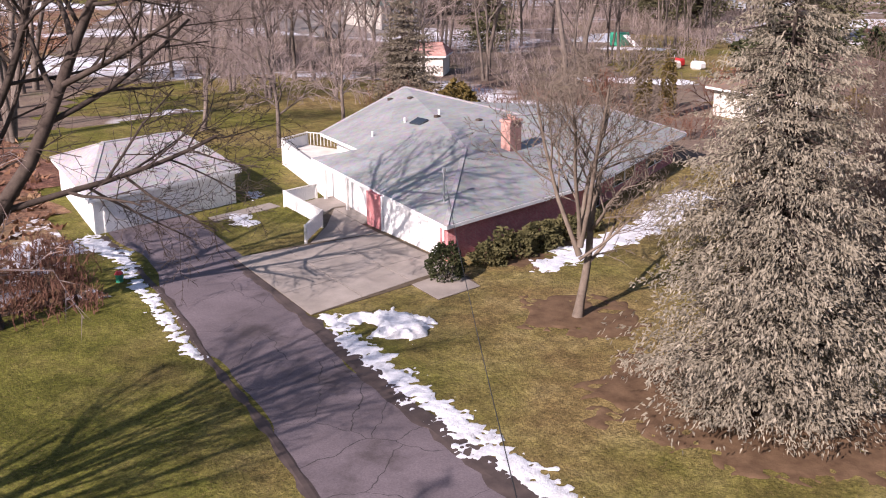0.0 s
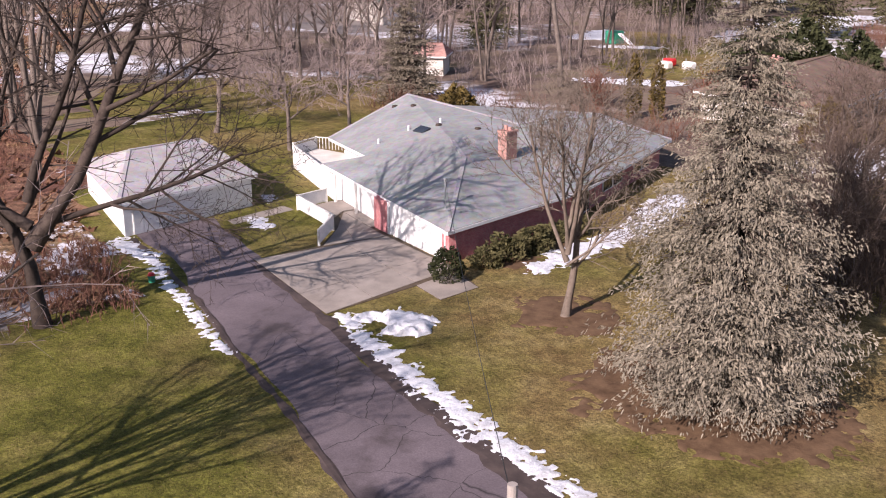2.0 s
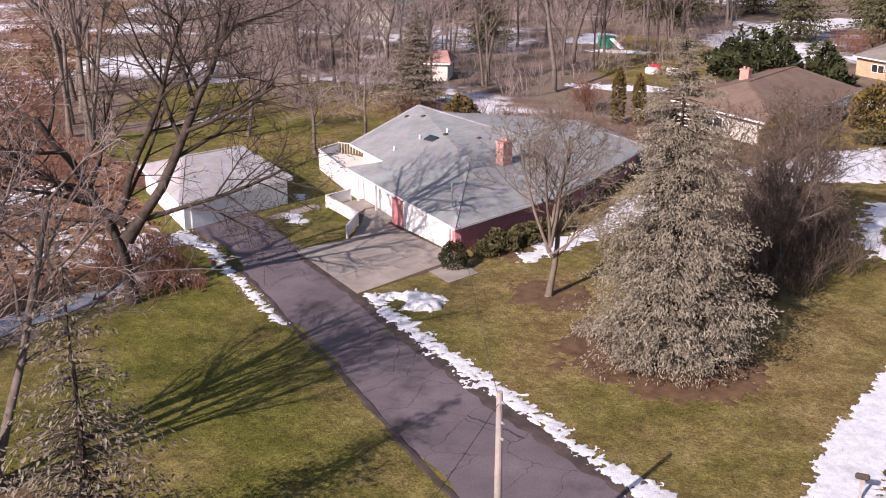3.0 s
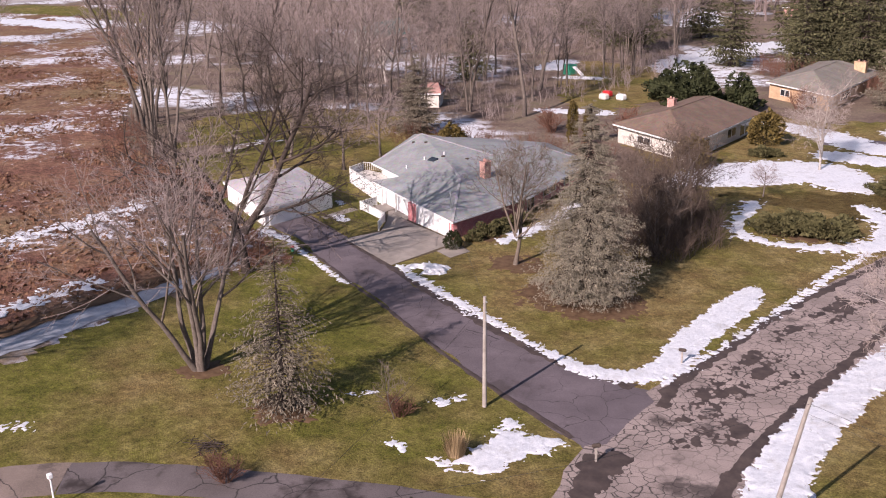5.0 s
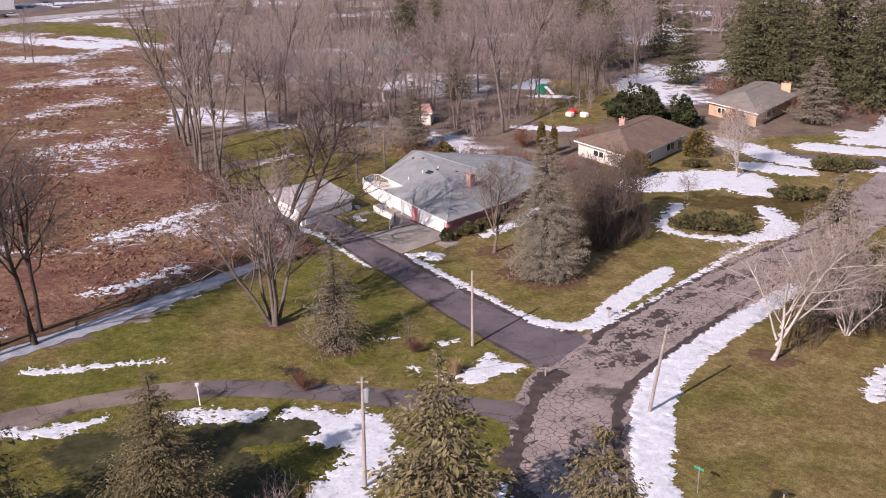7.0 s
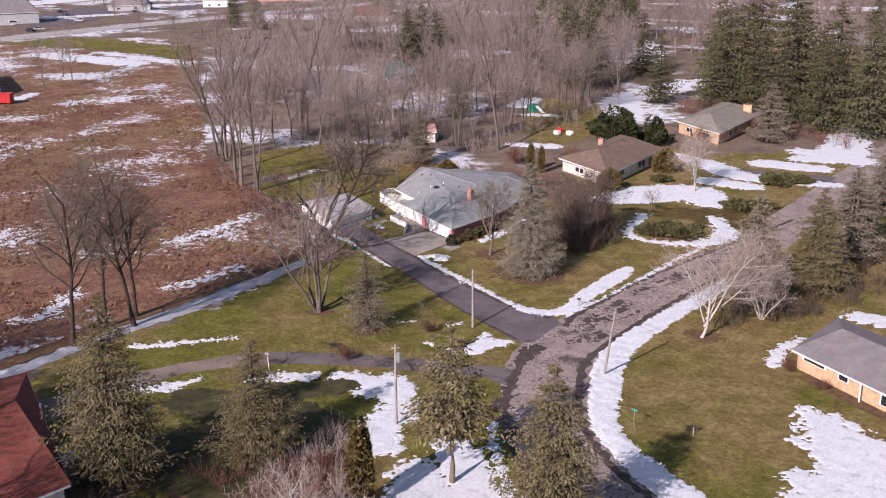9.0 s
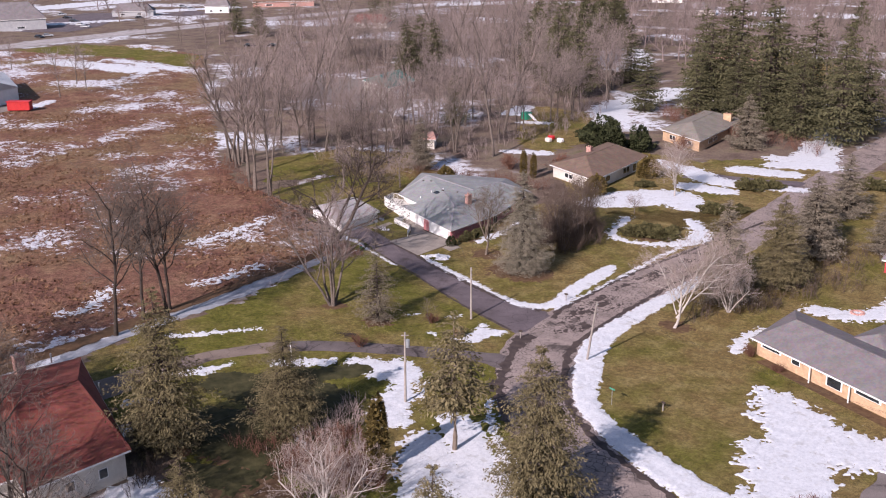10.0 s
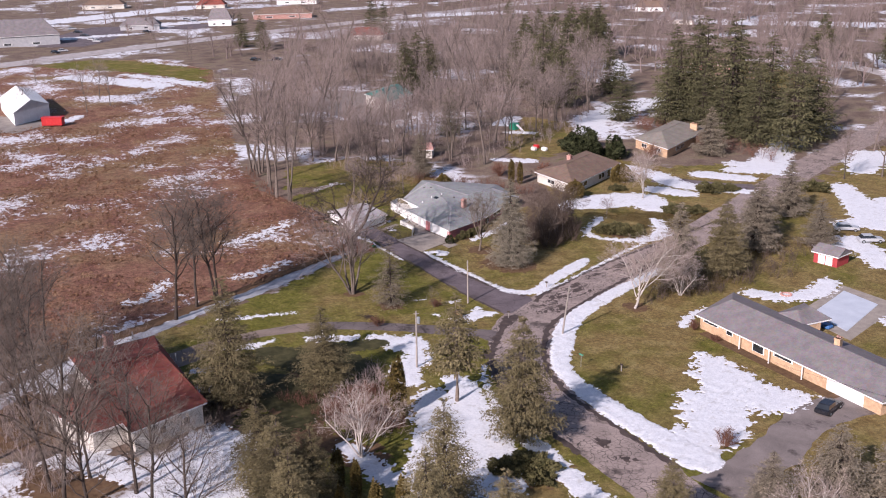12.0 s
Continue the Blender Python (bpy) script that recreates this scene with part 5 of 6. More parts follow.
def bush(name, label, seed, rx, ry, h, mat, n=900, leaf=0.16, group="shrubs", ragged=0.25, category="shrub"):
    """A clipped or sprawling evergreen: stems under many small leaf clumps with an uneven outline."""
    rng = random.Random(seed)
    cv, cf = [], []
    for _ in range(n):
        a, v = rng.random() * 2 * math.pi, rng.random() ** 0.6
        z = v
        rr = math.sqrt(max(0.0, 1 - (2 * z - 0.75) ** 2 / 1.6)) * rng.uniform(0.72, 1.0)
        bumpy = 1 + ragged * noise.noise((math.cos(a) * 1.7 + seed, math.sin(a) * 1.7, z * 2.2))
        p = Vector((rx * rr * bumpy * math.cos(a), ry * rr * bumpy * math.sin(a), h * z * bumpy))
        out = Vector((math.cos(a), math.sin(a), rng.uniform(-0.1, 1.1))).normalized()
        d = (out + Vector((rng.gauss(0, 0.5), rng.gauss(0, 0.5), rng.gauss(0, 0.5)))).normalized()
        w = d.orthogonal().normalized()
        w.rotate(Matrix.Rotation(rng.random() * 3.1, 3, d))
        ln = leaf * rng.uniform(0.6, 1.5)
        b = len(cv)
        cv.extend([p - d * ln * 0.4, p + w * ln * 0.35 + d * ln * 0.2, p + d * ln, p - w * ln * 0.35 + d * ln * 0.2])
        cf.append((b, b + 1, b + 2, b + 3))
    stems = []
    for k in range(5):
        a = k * 2.4
        tip = Vector((rx * 0.7 * math.cos(a), ry * 0.7 * math.sin(a), h * 0.75))
        tv, tf = [], []
        limb(tv, tf, [Vector((0, 0, -0.05)), tip * 0.5, tip], [0.035, 0.025, 0.012], 4)
        stems.append((tv, tf))
    t = root(name, label, category, group)
    for tv, tf in stems:
        from_arrays("stem", tv, tf, M_BARK_DARK, t)
    from_arrays("foliage", cv, cf, mat, t, "dense small leaf sprays")
    return t


def twig_shrub(name, label, seed, h, w, mat, n=16, group="shrubs"):
    rng = random.Random(seed)
    out = [([], []), ([], [])]
    for k in range(n):
        a = rng.random() * 6.28
        grow(rng, out, Vector((math.cos(a) * 0.12 * w, math.sin(a) * 0.12 * w, -0.05)), Vector((math.cos(a) * w / h * rng.uniform(0.1, 0.75), math.sin(a) * w / h * rng.uniform(0.1, 0.75), 1)), h * rng.uniform(0.6, 0.95), 0.022 * h / 2 + 0.008, 1, 3, (0, 6, 4), (0, 32, 36), 0.3, 0.14)
    t = root(name, label, "shrub", group)
    from_arrays("branchwork", *out[0], mat, t)
    from_arrays("twig_mass", *out[1], mat, t, "fine bare twigs")
    return t


def place(ob, x, y, turn=0.0, scale=1.0, wide=1.0):
    ob.matrix_basis = pose(x, y, 0, 0, 0, turn) @ Matrix.Diagonal((scale * wide, scale * wide, scale, 1))
    return ob


def again(ob, x, y, turn=0.0, scale=1.0, wide=1.0):
    keep = ob.scale.copy()
    ob.scale = (1, 1, 1)
    c = copy_thing(ob, pose(x, y, 0, 0, 0, turn) @ Matrix.Diagonal((scale * wide, scale * wide, scale, 1)))
    ob.scale = keep
    return c


# the great spruce before the house, and the pale thin one
EXTRA_FIRS = ((79, -86.5, 40, 0.7), (70, -88.5, 100, 0.75), (85, -93, 200, 0.8), (98, -84, 20, 0.9), (104, -78, 80, 0.8))
place(conifer("spruce", "tall grey-green spruce with drooping boughs on the front lawn", 3, 18.2, 5.5, M_SPRUCE, 56, 22, 210, 0.17, 0.03, spray=0.27, taper=0.46, hang=0.9, fat=0.8, fan_width=0.5, clump=1.15, gaps=-0.10), 25.7, -5.3, 20, 1.0, 0.88)
place(conifer("spruce", "thin half-bare grey spruce on the lawn", 5, 13.0, 4.0, M_GREYFIR, 34, 13, 30, 0.20, 0.05, spray=0.36, hang=0.9, taper=0.6, fat=0.8), 28.4, -37.6)
fir_a = place(conifer("fir", "olive-brown conifer in the garden", 7, 20.0, 6.2, M_FIR, 34, 17, 84, 0.10, 0.06, spray=0.50, taper=0.55, hang=0.7, fat=0.9, fan_width=0.4), 45.4, -79.6)
fir_b = place(conifer("fir", "olive-brown conifer beside the street", 8, 18.4, 5.2, M_FIR, 36, 17, 84, 0.12, 0.10, spray=0.50, bark=M_BARK, taper=0.48, hang=0.8, fat=0.9, fan_width=0.4), 82.7, -55.6)
fir_c = place(conifer("pine", "tall pine with a bare lower trunk", 9, 17.3, 4.6, M_FIR, 24, 12, 28, 0.18, 0.34, spray=0.75, bark=M_BARK_PALE, taper=0.6), 67.1, -54.1)
again(fir_a, 50.5, -66.5, 70, 0.68, 1.2)
again(fir_a, 91.0, -75.8, 130, 0.82)
again(fir_b, 78.3, -90.5, 10, 0.76, 1.25)
again(fir_b, 109.6, -57.5, 10, 0.52, 1.1)
for x, y, a, s in EXTRA_FIRS:
    again(fir_a, x, y, a, s * 0.85, 1.15)
dark_a = place(conifer("dark_spruce", "tall dark green spruce in a grove", 11, 30.0, 8.5, M_PINE, 30, 14, 22, 0.10, 0.06, spray=1.25, taper=0.52, hang=0.6), -50, 142)
pine_a = place(conifer("white_pine", "dark pine with a broad open crown", 12, 24.0, 6.5, M_PINE, 22, 12, 26, 0.02, 0.2, spray=1.5, taper=0.5), -183, 224)
for x, y, a, s in ((-44, 148, 30, 1.18), (-29, 142, 80, 1.22), (-38, 158, 10, 1.1), (-20, 150, 50, 1.05), (-7.5, 126, 140, 0.82), (3, 128, 200, 0.95), (-0.5, 146, 250, 0.85), (-14, 134, 20, 0.9), (-34, 134, 200, 0.75), (-22, 128, 300, 0.7), (-48, 133, 100, 0.7), (-10, 152, 160, 0.95), (-63, 128, 100, 0.7), (-116, 142, 20, 0.75), (-165, 113, 50, 0.68),
                   (-357, 144, 30, 0.66), (-335, 146, 130, 0.52), (-346, 150, 10, 0.6), (-343, 232, 80, 0.7), (-140, 150, 20, 0.7), (-152, 166, 90, 0.75), (-128, 160, 160, 0.65), (-175, 235, 77, 0.9), (-105, 168, 10, 0.72), (-159, 108, 15, 0.78), (-161, 116, 95, 0.85), (-175, 133, 45, 0.7), (-97, 133, 205, 0.9), (-130, 156, 255, 0.95), (-85, 70, 120, 0.55), (-68, 162, 20, 1.0), (-62, 167, 75, 1.1), (-354, 231, 20, 0.75)):
    again(dark_a, x, y, a, s, 1.12)
for x, y, a, s in ((-191, 246, 40, 1.05), (-200, 232, 80, 1.0), (-276, 271, 20, 0.92), (-210, 262, 120, 0.95), (-230, 250, 160, 0.9), (-165, 215, 190, 0.85), (-60, 300, 20, 1.1), (-100, 310, 20, 0.95), (-20, 300, 20, 0.9), (-170, 184, 60, 1.1), (-181, 224, 110, 1.15), (-186, 249, 10, 1.1), (-176, 205, 210, 1.0), (-150, 190, 310, 1.0)):
    again(pine_a, x, y, a, s)
spr = place(conifer("spruce", "grey-green spruce beside the street", 15, 15.5, 5.2, M_GREYFIR, 34, 15, 58, 0.12, 0.04, spray=0.52, taper=0.58, hang=0.6), 52.6, 14.5)
for x, y, a, s, w in ((47.5, 49, 60, 0.8, 1.1), (-10.0, 106.5, 10, 0.95, 1.15), (53.0, 39, 33, 1.0, 1.1), (57.5, 8.5, 250, 0.8, 1.1), (42, 68, 140, 0.85, 1.2), (60, 52, 70, 0.7, 1.2), (-46.6, 28, 80, 0.85, 0.95), (118.5, -38, 20, 0.72, 1.3), (124, -33, 80, 0.8, 1.2), (114, -44.5, 140, 0.5, 1.3)):
    again(spr, x, y, a, s, w)
again(fir_b, 58.8, 20.6, 100, 0.86, 1.1)
ced = place(bush("arborvitae", "narrow bronze-green arborvitae in the garden", 21, 1.1, 1.1, 8.4, M_CEDAR, 1800, 0.35, "arborvitae", category="evergreen"), 65.5, -63.7)
for x, y, s in ((-24.9, 41.6, 0.7), (-22.5, 42.5, 0.65), (77.5, -82, 0.7), (80, -81, 0.6), (89, -80.5, 0.75), (87, -83, 0.7), (84, -86, 0.6)):
    again(ced, x, y, s * 90, s)

# bare trees near the house
place(bare_tree("silver_maple", "large many-stemmed bare tree on the lawn", 31, 20.5, 6, 0.34, (6, 5, 5, 5), 4, radius=0.32, bark=M_BARK, rise=0.5, trunk_share=0.66, spread=(38, 44, 46, 46), split=True), 18.2, -39.1, 15)
place(bare_tree("maple", "small grey-barked bare maple by the house", 32, 12.5, 1, 0.02, (6, 6, 5, 5), 4, radius=0.23, bark=M_BARK_PALE, twig=M_BARK_PALE, spread=(38, 42, 45, 45), rise=0.6, trunk_share=0.62,
                guides=(((0, 0, 3.4), (0.14, 0.24, 1.0), 7.6, 0.13), ((0, 0, 3.0), (-0.22, -0.30, 1.0), 7.2, 0.12), ((0, 0, 3.8), (0.34, -0.16, 1.0), 6.5, 0.11), ((0, 0, 4.1), (-0.26, 0.32, 1.0), 6.5, 0.11), ((0, 0, 2.8), (0.5, 0.55, 0.6), 4.5, 0.07)), split=True), 14.1, -3.6, 0)
place(bare_tree("oak", "tall dark bare tree beside the driveway", 33, 21, 1, 0.03, (10, 7, 5, 4), 4, radius=0.40, bark=M_BARK_DARK, twig=M_BARK_DARK, spread=(55, 48, 45, 45), rise=0.3, wobble=0.13,
                guides=(((0, 0, 4.2), (0.55, 0.62, 1.0), 16, 0.36), ((0, 0, 5.2), (-0.55, -0.75, 0.75), 12, 0.24), ((0, 0, 6.5), (0.1, 0.35, 1.0), 13, 0.22), ((0, 0, 5.0), (0.5, 0.9, 0.35), 11, 0.18)), split=True), -0.6, -25.6)
yard_a = place(bare_tree("yard_tree", "round-crowned bare tree on the back lawn", 34, 13, 1, 0.05, (12, 7, 5, 7), 4, spread=(55, 46, 45, 45)), -31.9, 5.3)
tall_a = place(bare_tree("tall_tree", "tall slender bare tree by the field", 35, 29, 1, 0.05, (17, 6, 5), 3, spread=(30, 38, 42), rise=0.6, trunk_share=0.95, reach=0.42, wobble=0.055, fine=0.018, radius=0.34), -85.2, -2.9)
tall_b = place(bare_tree("tall_tree", "tall forked bare tree by the field", 36, 29, 2, 0.06, (13, 6, 5), 3, spread=(28, 38, 42), rise=0.6, trunk_share=0.92, reach=0.42, wobble=0.055, fine=0.018, radius=0.34), -54.9, -12.5)
tall_c = place(bare_tree("tall_tree", "tall many-stemmed bare tree by the field", 37, 28, 3, 0.06, (12, 6, 5), 3, spread=(28, 38, 42), rise=0.6, trunk_share=0.9, reach=0.42, wobble=0.055, fine=0.018, radius=0.32), -49.2, -12.0)
wood_a = place(bare_tree("woodland_tree", "bare grey tree in the wood", 38, 20, 1, 0.06, (14, 7, 6), 3, wobble=0.075, spread=(46, 42, 44), rise=0.5, trunk_share=0.86, reach=0.8, fine=0.015, radius=0.24), -70, 30)
wood_b = place(bare_tree("woodland_tree", "bare forked tree in the wood", 39, 19, 2, 0.12, (11, 7, 6), 3, wobble=0.075, spread=(42, 42, 44), rise=0.5, trunk_share=0.84, reach=0.8, fine=0.015, radius=0.24), -80, 44)
again(yard_a, -43.9, 3.6, 100, 1.1)
again(yard_a, -36, 14, 200, 0.9)
clump = place(bare_tree("clump_tree", "many-stemmed brown bare tree beside the spruce", 44, 14, 5, 0.34, (6, 6, 5, 6), 4, radius=0.22, bark=M_BARK, twig=M_DARKTWIG, spread=(40, 44, 46, 46)), 19.8, 14.5)
for x, y, a, s in ((20.8, 9.2, 100, 0.8), (14.5, 19.5, 200, 0.95), (9.5, 18.5, 300, 0.8), (16.5, 9.5, 50, 0.7)):
    again(clump, x, y, a, s)
ash = place(bare_tree("ash_tree", "dark slender bare tree by the frozen ditch", 40, 22, 1, 0.05, (13, 7, 6, 5), 4, spread=(46, 44, 44, 44), rise=0.5, trunk_share=0.85, reach=0.75, bark=M_BARK_DARK, twig=M_BARK, radius=0.30, fine=0.012), 8.2, -70.6)
for x, y, a, s in ((5.0, -65.0, 120, 0.92), (6.6, -61.6, 230, 1.0), (3.5, -59.9, 310, 0.9)):
    again(ash, x, y, a, s)
for x, y, a, s in ((-81.1, -2.5, 30, 1.0), (-83.2, -0.4, 90, 0.95), (-69.6, -6.4, 200, 1.0), (-86.5, -1.5, 140, 1.05), (-92, 2, 50, 0.9), (-78.5, -4.5, 310, 0.95), (-62, -10, 20, 0.9)):
    again(tall_a, x, y, a, s)
for x, y, a, s in ((67.5, -102.1, 10, 1.0), (60, -110, 60, 1.3), (70, -110, 160, 1.1), (40, -112, 220, 1.2), (26, -104, 320, 1.2), (80, -104, 20, 1.0), (16, -112, 120, 1.2), (36, -103, 200, 1.0), (8, -99, 20, 1.1), (53, -104, 300, 0.9), (46, -118, 20, 1.2), (38.4, -97.2, 80, 0.9), (10, -96.5, 200, 1.0), (60.5, -101, 140, 1.0), (53, -109, 260, 1.2), (30, -110, 30, 1.1), (22, -100.5, 170, 1.0), (2, -92, 100, 0.9)):
    again(ash, x, y, a, s * 0.78)
place(bare_tree("sapling", "thin bare sapling on the lawn", 46, 4.6, 1, 0.03, (8, 5, 4), 3, radius=0.06, bark=M_BARK, twig=M_BARK_PALE, spread=(45, 42, 44), trunk_share=0.8, category="tree"), 34.3, -32.2)
birch = place(bare_tree("birch", "leaning white-barked bare birch by the street", 41, 13, 1, 0.1, (8, 7, 5, 5), 4, radius=0.22, bark=M_BIRCH, twig=M_BIRCHTWIG, spread=(48, 46, 45, 45), rise=0.35, trunk_share=0.7, wobble=0.14,
                        guides=(((0.15, 0.2, 1.6), (0.30, 0.40, 1.0), 11.5, 0.15), ((0.2, 0.3, 2.6), (0.62, 0.75, 0.9), 10, 0.12), ((0.1, 0.2, 2.2), (-0.35, -0.25, 1.0), 8.5, 0.10), ((0.3, 0.4, 3.4), (0.05, 0.75, 0.9), 8, 0.10)), split=True), 58.9, -5.4)
again(birch, 9.3, 54.6, 80, 0.8)
again(yard_a, 13.0, 37.4, 10, 0.42)
again(birch, -94.8, 55.2, 150, 1.0)
multi = place(bare_tree("fruit_tree", "low spreading bare tree with pale bark", 43, 13, 6, 0.62, (6, 6, 4, 3), 4, radius=0.18, bark=M_BIRCH, twig=M_BIRCHTWIG, spread=(40, 42, 45, 45), split=True), 71.5, -74.3)
again(multi, 60, 6, 120, 0.8)
again(multi, 120, -45, 200, 0.8)

# the wood behind
rng = random.Random(77)
WOOD = [(-80, 10), (-49, 21), (-40, 47), (-60, 104), (-118, 183), (-255, 252), (-257, 129), (-172, 42)]
CLEAR = [(-145, 88, 24), (-128, 74, 16), (-114, 62, 10), (-66, 46, 7), (-85, 98, 10), (-45, 60, 7), (-165, 100, 12), (-62, 118, 10), (-75, 150, 14)]
spots = []
tries = 0
while len(spots) < 205 and tries < 9000:
    tries += 1
    x, y = rng.uniform(-257, -40), rng.uniform(10, 252)
    if inside(x, y, WOOD) and all(math.hypot(x - a, y - b) > r for a, b, r in CLEAR) and all(math.hypot(x - a, y - b) > 5.0 for a, b in spots):
        spots.append((x, y))
for i, (x, y) in enumerate(spots):
    again((wood_a, wood_b, tall_a, wood_b, wood_a)[i % 5], x, y, rng.uniform(0, 360), rng.uniform(0.78, 1.12))
EAST = [(20, 98), (60, 95), (95, 60), (110, 90), (60, 200), (-40, 340), (-210, 350), (-180, 260), (-60, 210), (5, 160)]
spots, tries = [], 0
while len(spots) < 110 and tries < 6000:
    tries += 1
    x, y = rng.uniform(-210, 110), rng.uniform(60, 350)
    road_x = np.interp(y, [42, 117, 165, 220, 300], [37, 17, 5, -20, -60])
    if inside(x, y, EAST) and abs(x - road_x) > 8 and all(math.hypot(x - a, y - b) > 6.5 for a, b in spots):
        spots.append((x, y))
for i, (x, y) in enumerate(spots):
    again((wood_a, wood_b, tall_a)[i % 3], x, y, rng.uniform(0, 360), rng.uniform(0.6, 0.95))
for x, y, s in ((-215, 0, 0.9), (-222, 12, 0.8), (-240, 15, 0.9), (-300, 10, 0.7), (-225, -20, 0.7), (-320, 95, 0.7), (-345, 105, 0.8), (-270, 110, 0.9), (-290, 120, 0.9), (-372, 100, 0.7), (-330, 180, 0.8), (-300, 200, 0.8), (-350, 330, 0.9)):
    again(wood_a, x, y, x * 7 % 360, s)


def far_woods():
    """Distant bare trees, joined."""
    global TWIG
    TWIG = 0.045
    rng = random.Random(5)
    out = [([], []), ([], [])]
    n = 0
    while n < 1500:
        x, y = rng.uniform(-680, 220), rng.uniform(110, 640)
        if (y < 215 and -300 < x < 24) or (x > 20 and y < 125) or inside(x, y, WOOD):
            continue
        if -430 < x + 0.25 * (y - 60) * 0.4 and x < -330 and y < 330:
            continue
        if rng.random() < (0.85 if x < -400 and y < 380 else 0.0) or abs(x + 12 + (y - 260) * 0.2) < 9 or (x < -330 and abs(y - 60 - (x + 420) * -1.2) < 0):
            continue
        n += 1
        grow(rng, out, Vector((x, y, 0)), Vector((rng.gauss(0, 0.05), rng.gauss(0, 0.05), 1)), rng.uniform(8, 15), 0.36, 1, 3, (0, 11, 5), (0, 42, 42), 0.6, 0.1)
    ob = from_arrays("far_woods", out[0][0] + out[1][0], out[0][1] + [tuple(i + len(out[0][0]) for i in f) for f in out[1][1]], M_FARTWIG)
    tagged(ob, "distant bare grey-brown woods across the town", "woods", kind="stuff")


far_woods()
TWIG = 0.014


def brush(name, label, area, count, seed, hmin, hmax, mat, avoid=()):
    """Low thickets of thin stems, joined."""
    rng = random.Random(seed)
    out = [([], []), ([], [])]
    k = 0
    for _ in range(count * 20):
        x, y = rng.uniform(min(p[0] for p in area), max(p[0] for p in area)), rng.uniform(min(p[1] for p in area), max(p[1] for p in area))
        if not inside(x, y, area) or any(math.hypot(x - a, y - b) < r for a, b, r in avoid):
            continue
        for _ in range(4):
            grow(rng, out, Vector((x + rng.gauss(0, 0.4), y + rng.gauss(0, 0.4), -0.05)), Vector((rng.gauss(0, 0.3), rng.gauss(0, 0.3), 1)), rng.uniform(hmin, hmax), 0.03, 2, 3, (0, 0, 7), (0, 0, 35), 0.4, 0.14)
        k += 1
        if k >= count:
            break
    ob = from_arrays(name, *out[1], mat)
    tagged(ob, label, "thicket", kind="stuff")


brush("undergrowth", "grey-brown undergrowth beneath the wood", WOOD, 1150, 3, 1.5, 4.5, M_TWIG, CLEAR)
brush("hedgerow", "bare brown scrub behind the house", [(-44, 22), (-30, 32), (-12, 38), (-14, 33), (-30, 27), (-40, 18)], 60, 4, 1.5, 3.5, M_REDTWIG)
brush("hedgerow", "red-brown scrub along the field edge", [(-95, 0), (-62, -10), (-45, -14), (-30, -17), (-28, -22), (-60, -18), (-95, -8)], 90, 5, 0.8, 2.2, M_REDTWIG)
brush("hedgerow", "bare scrub by the lawn corner", [(10, 12), (20, 5), (24, 8), (23, 17), (16, 24), (8, 26)], 230, 6, 1.5, 4.0, M_DARKTWIG)
brush("hedgerow", "bare scrub below the dark grove", [(-55, 130), (-10, 118), (8, 118), (8, 112), (-12, 112), (-55, 122)], 90, 7, 2, 4.5, M_REDTWIG)
brush("hedgerow", "bare scrub beyond the far side of the street", [(54, 0), (60, -3), (64, 8), (68, 30), (62, 50), (53, 45)], 130, 8, 1.0, 2.8, M_DARKTWIG)
brush("weeds", "dead weeds along the driveway edge", [(-14, -18.5), (0, -20.5), (0, -27), (-14, -24)], 160, 9, 0.3, 1.0, M_REDTWIG)


brush("thicket", "pink-grey bare thicket under the utility pole", [(49, -56), (57, -58), (66, -64), (70, -72), (62, -74), (54, -68)], 110, 11, 1.0, 2.4, M_TWIG)
brush("thicket", "dark red-brown thicket in the garden bed", [(56, -60), (64, -62), (66, -68), (60, -72), (50, -74), (52, -66)], 90, 12, 0.8, 2.0, M_REDTWIG)
brush("thicket", "tangled bare scrub behind the red roofed house", [(4, -96), (24, -98), (50, -104), (60, -112), (20, -118), (2, -108)], 130, 13, 1.5, 4.0, M_TWIG)
brush("thicket", "bare scrub beside the red roofed house", [(36, -79), (51, -83), (54, -88), (49, -84), (36, -80.4)], 40, 14, 1.0, 2.2, M_BARK_DARK)


def weed_tufts():
    """Dry tufts standing in the field."""
    rng = random.Random(9)
    v, f = [], []
    for _ in range(30000):
        x, y = rng.uniform(-200, 20), rng.uniform(-150, 40)
        if noise.noise((x * 0.06, y * 0.06, 3)) < -0.15 or not inside(x, y, FIELD):
            continue
        for _ in range(3):
            a, h, w = rng.random() * 6.28, rng.uniform(0.2, 0.5), rng.uniform(0.12, 0.30)
            lean = Vector((rng.gauss(0.4, 0.7), rng.gauss(0.3, 0.7), 1)) * h
            p = Vector((x + rng.gauss(0, 0.25), y + rng.gauss(0, 0.25), 0.03))
            s = Vector((math.cos(a), math.sin(a), 0)) * w
            b = len(v)
            v.extend([p - s, p + s, p + lean])
            f.append((b, b + 1, b + 2))
    k = Nodes("dry_weed_blades", 0.95, 0.1)
    c = k.ramp(k.noise(0.2, 5, 0.7), [(0.3, (0.14, 0.070, 0.045)), (0.5, (0.21, 0.115, 0.070)), (0.7, (0.28, 0.19, 0.11))])
    ob = from_arrays("weed_tufts", v, f, k.done(k.island(c, 0.5)))
    tagged(ob, "dry red-brown weed tufts over the field", "weeds", kind="stuff")


weed_tufts()

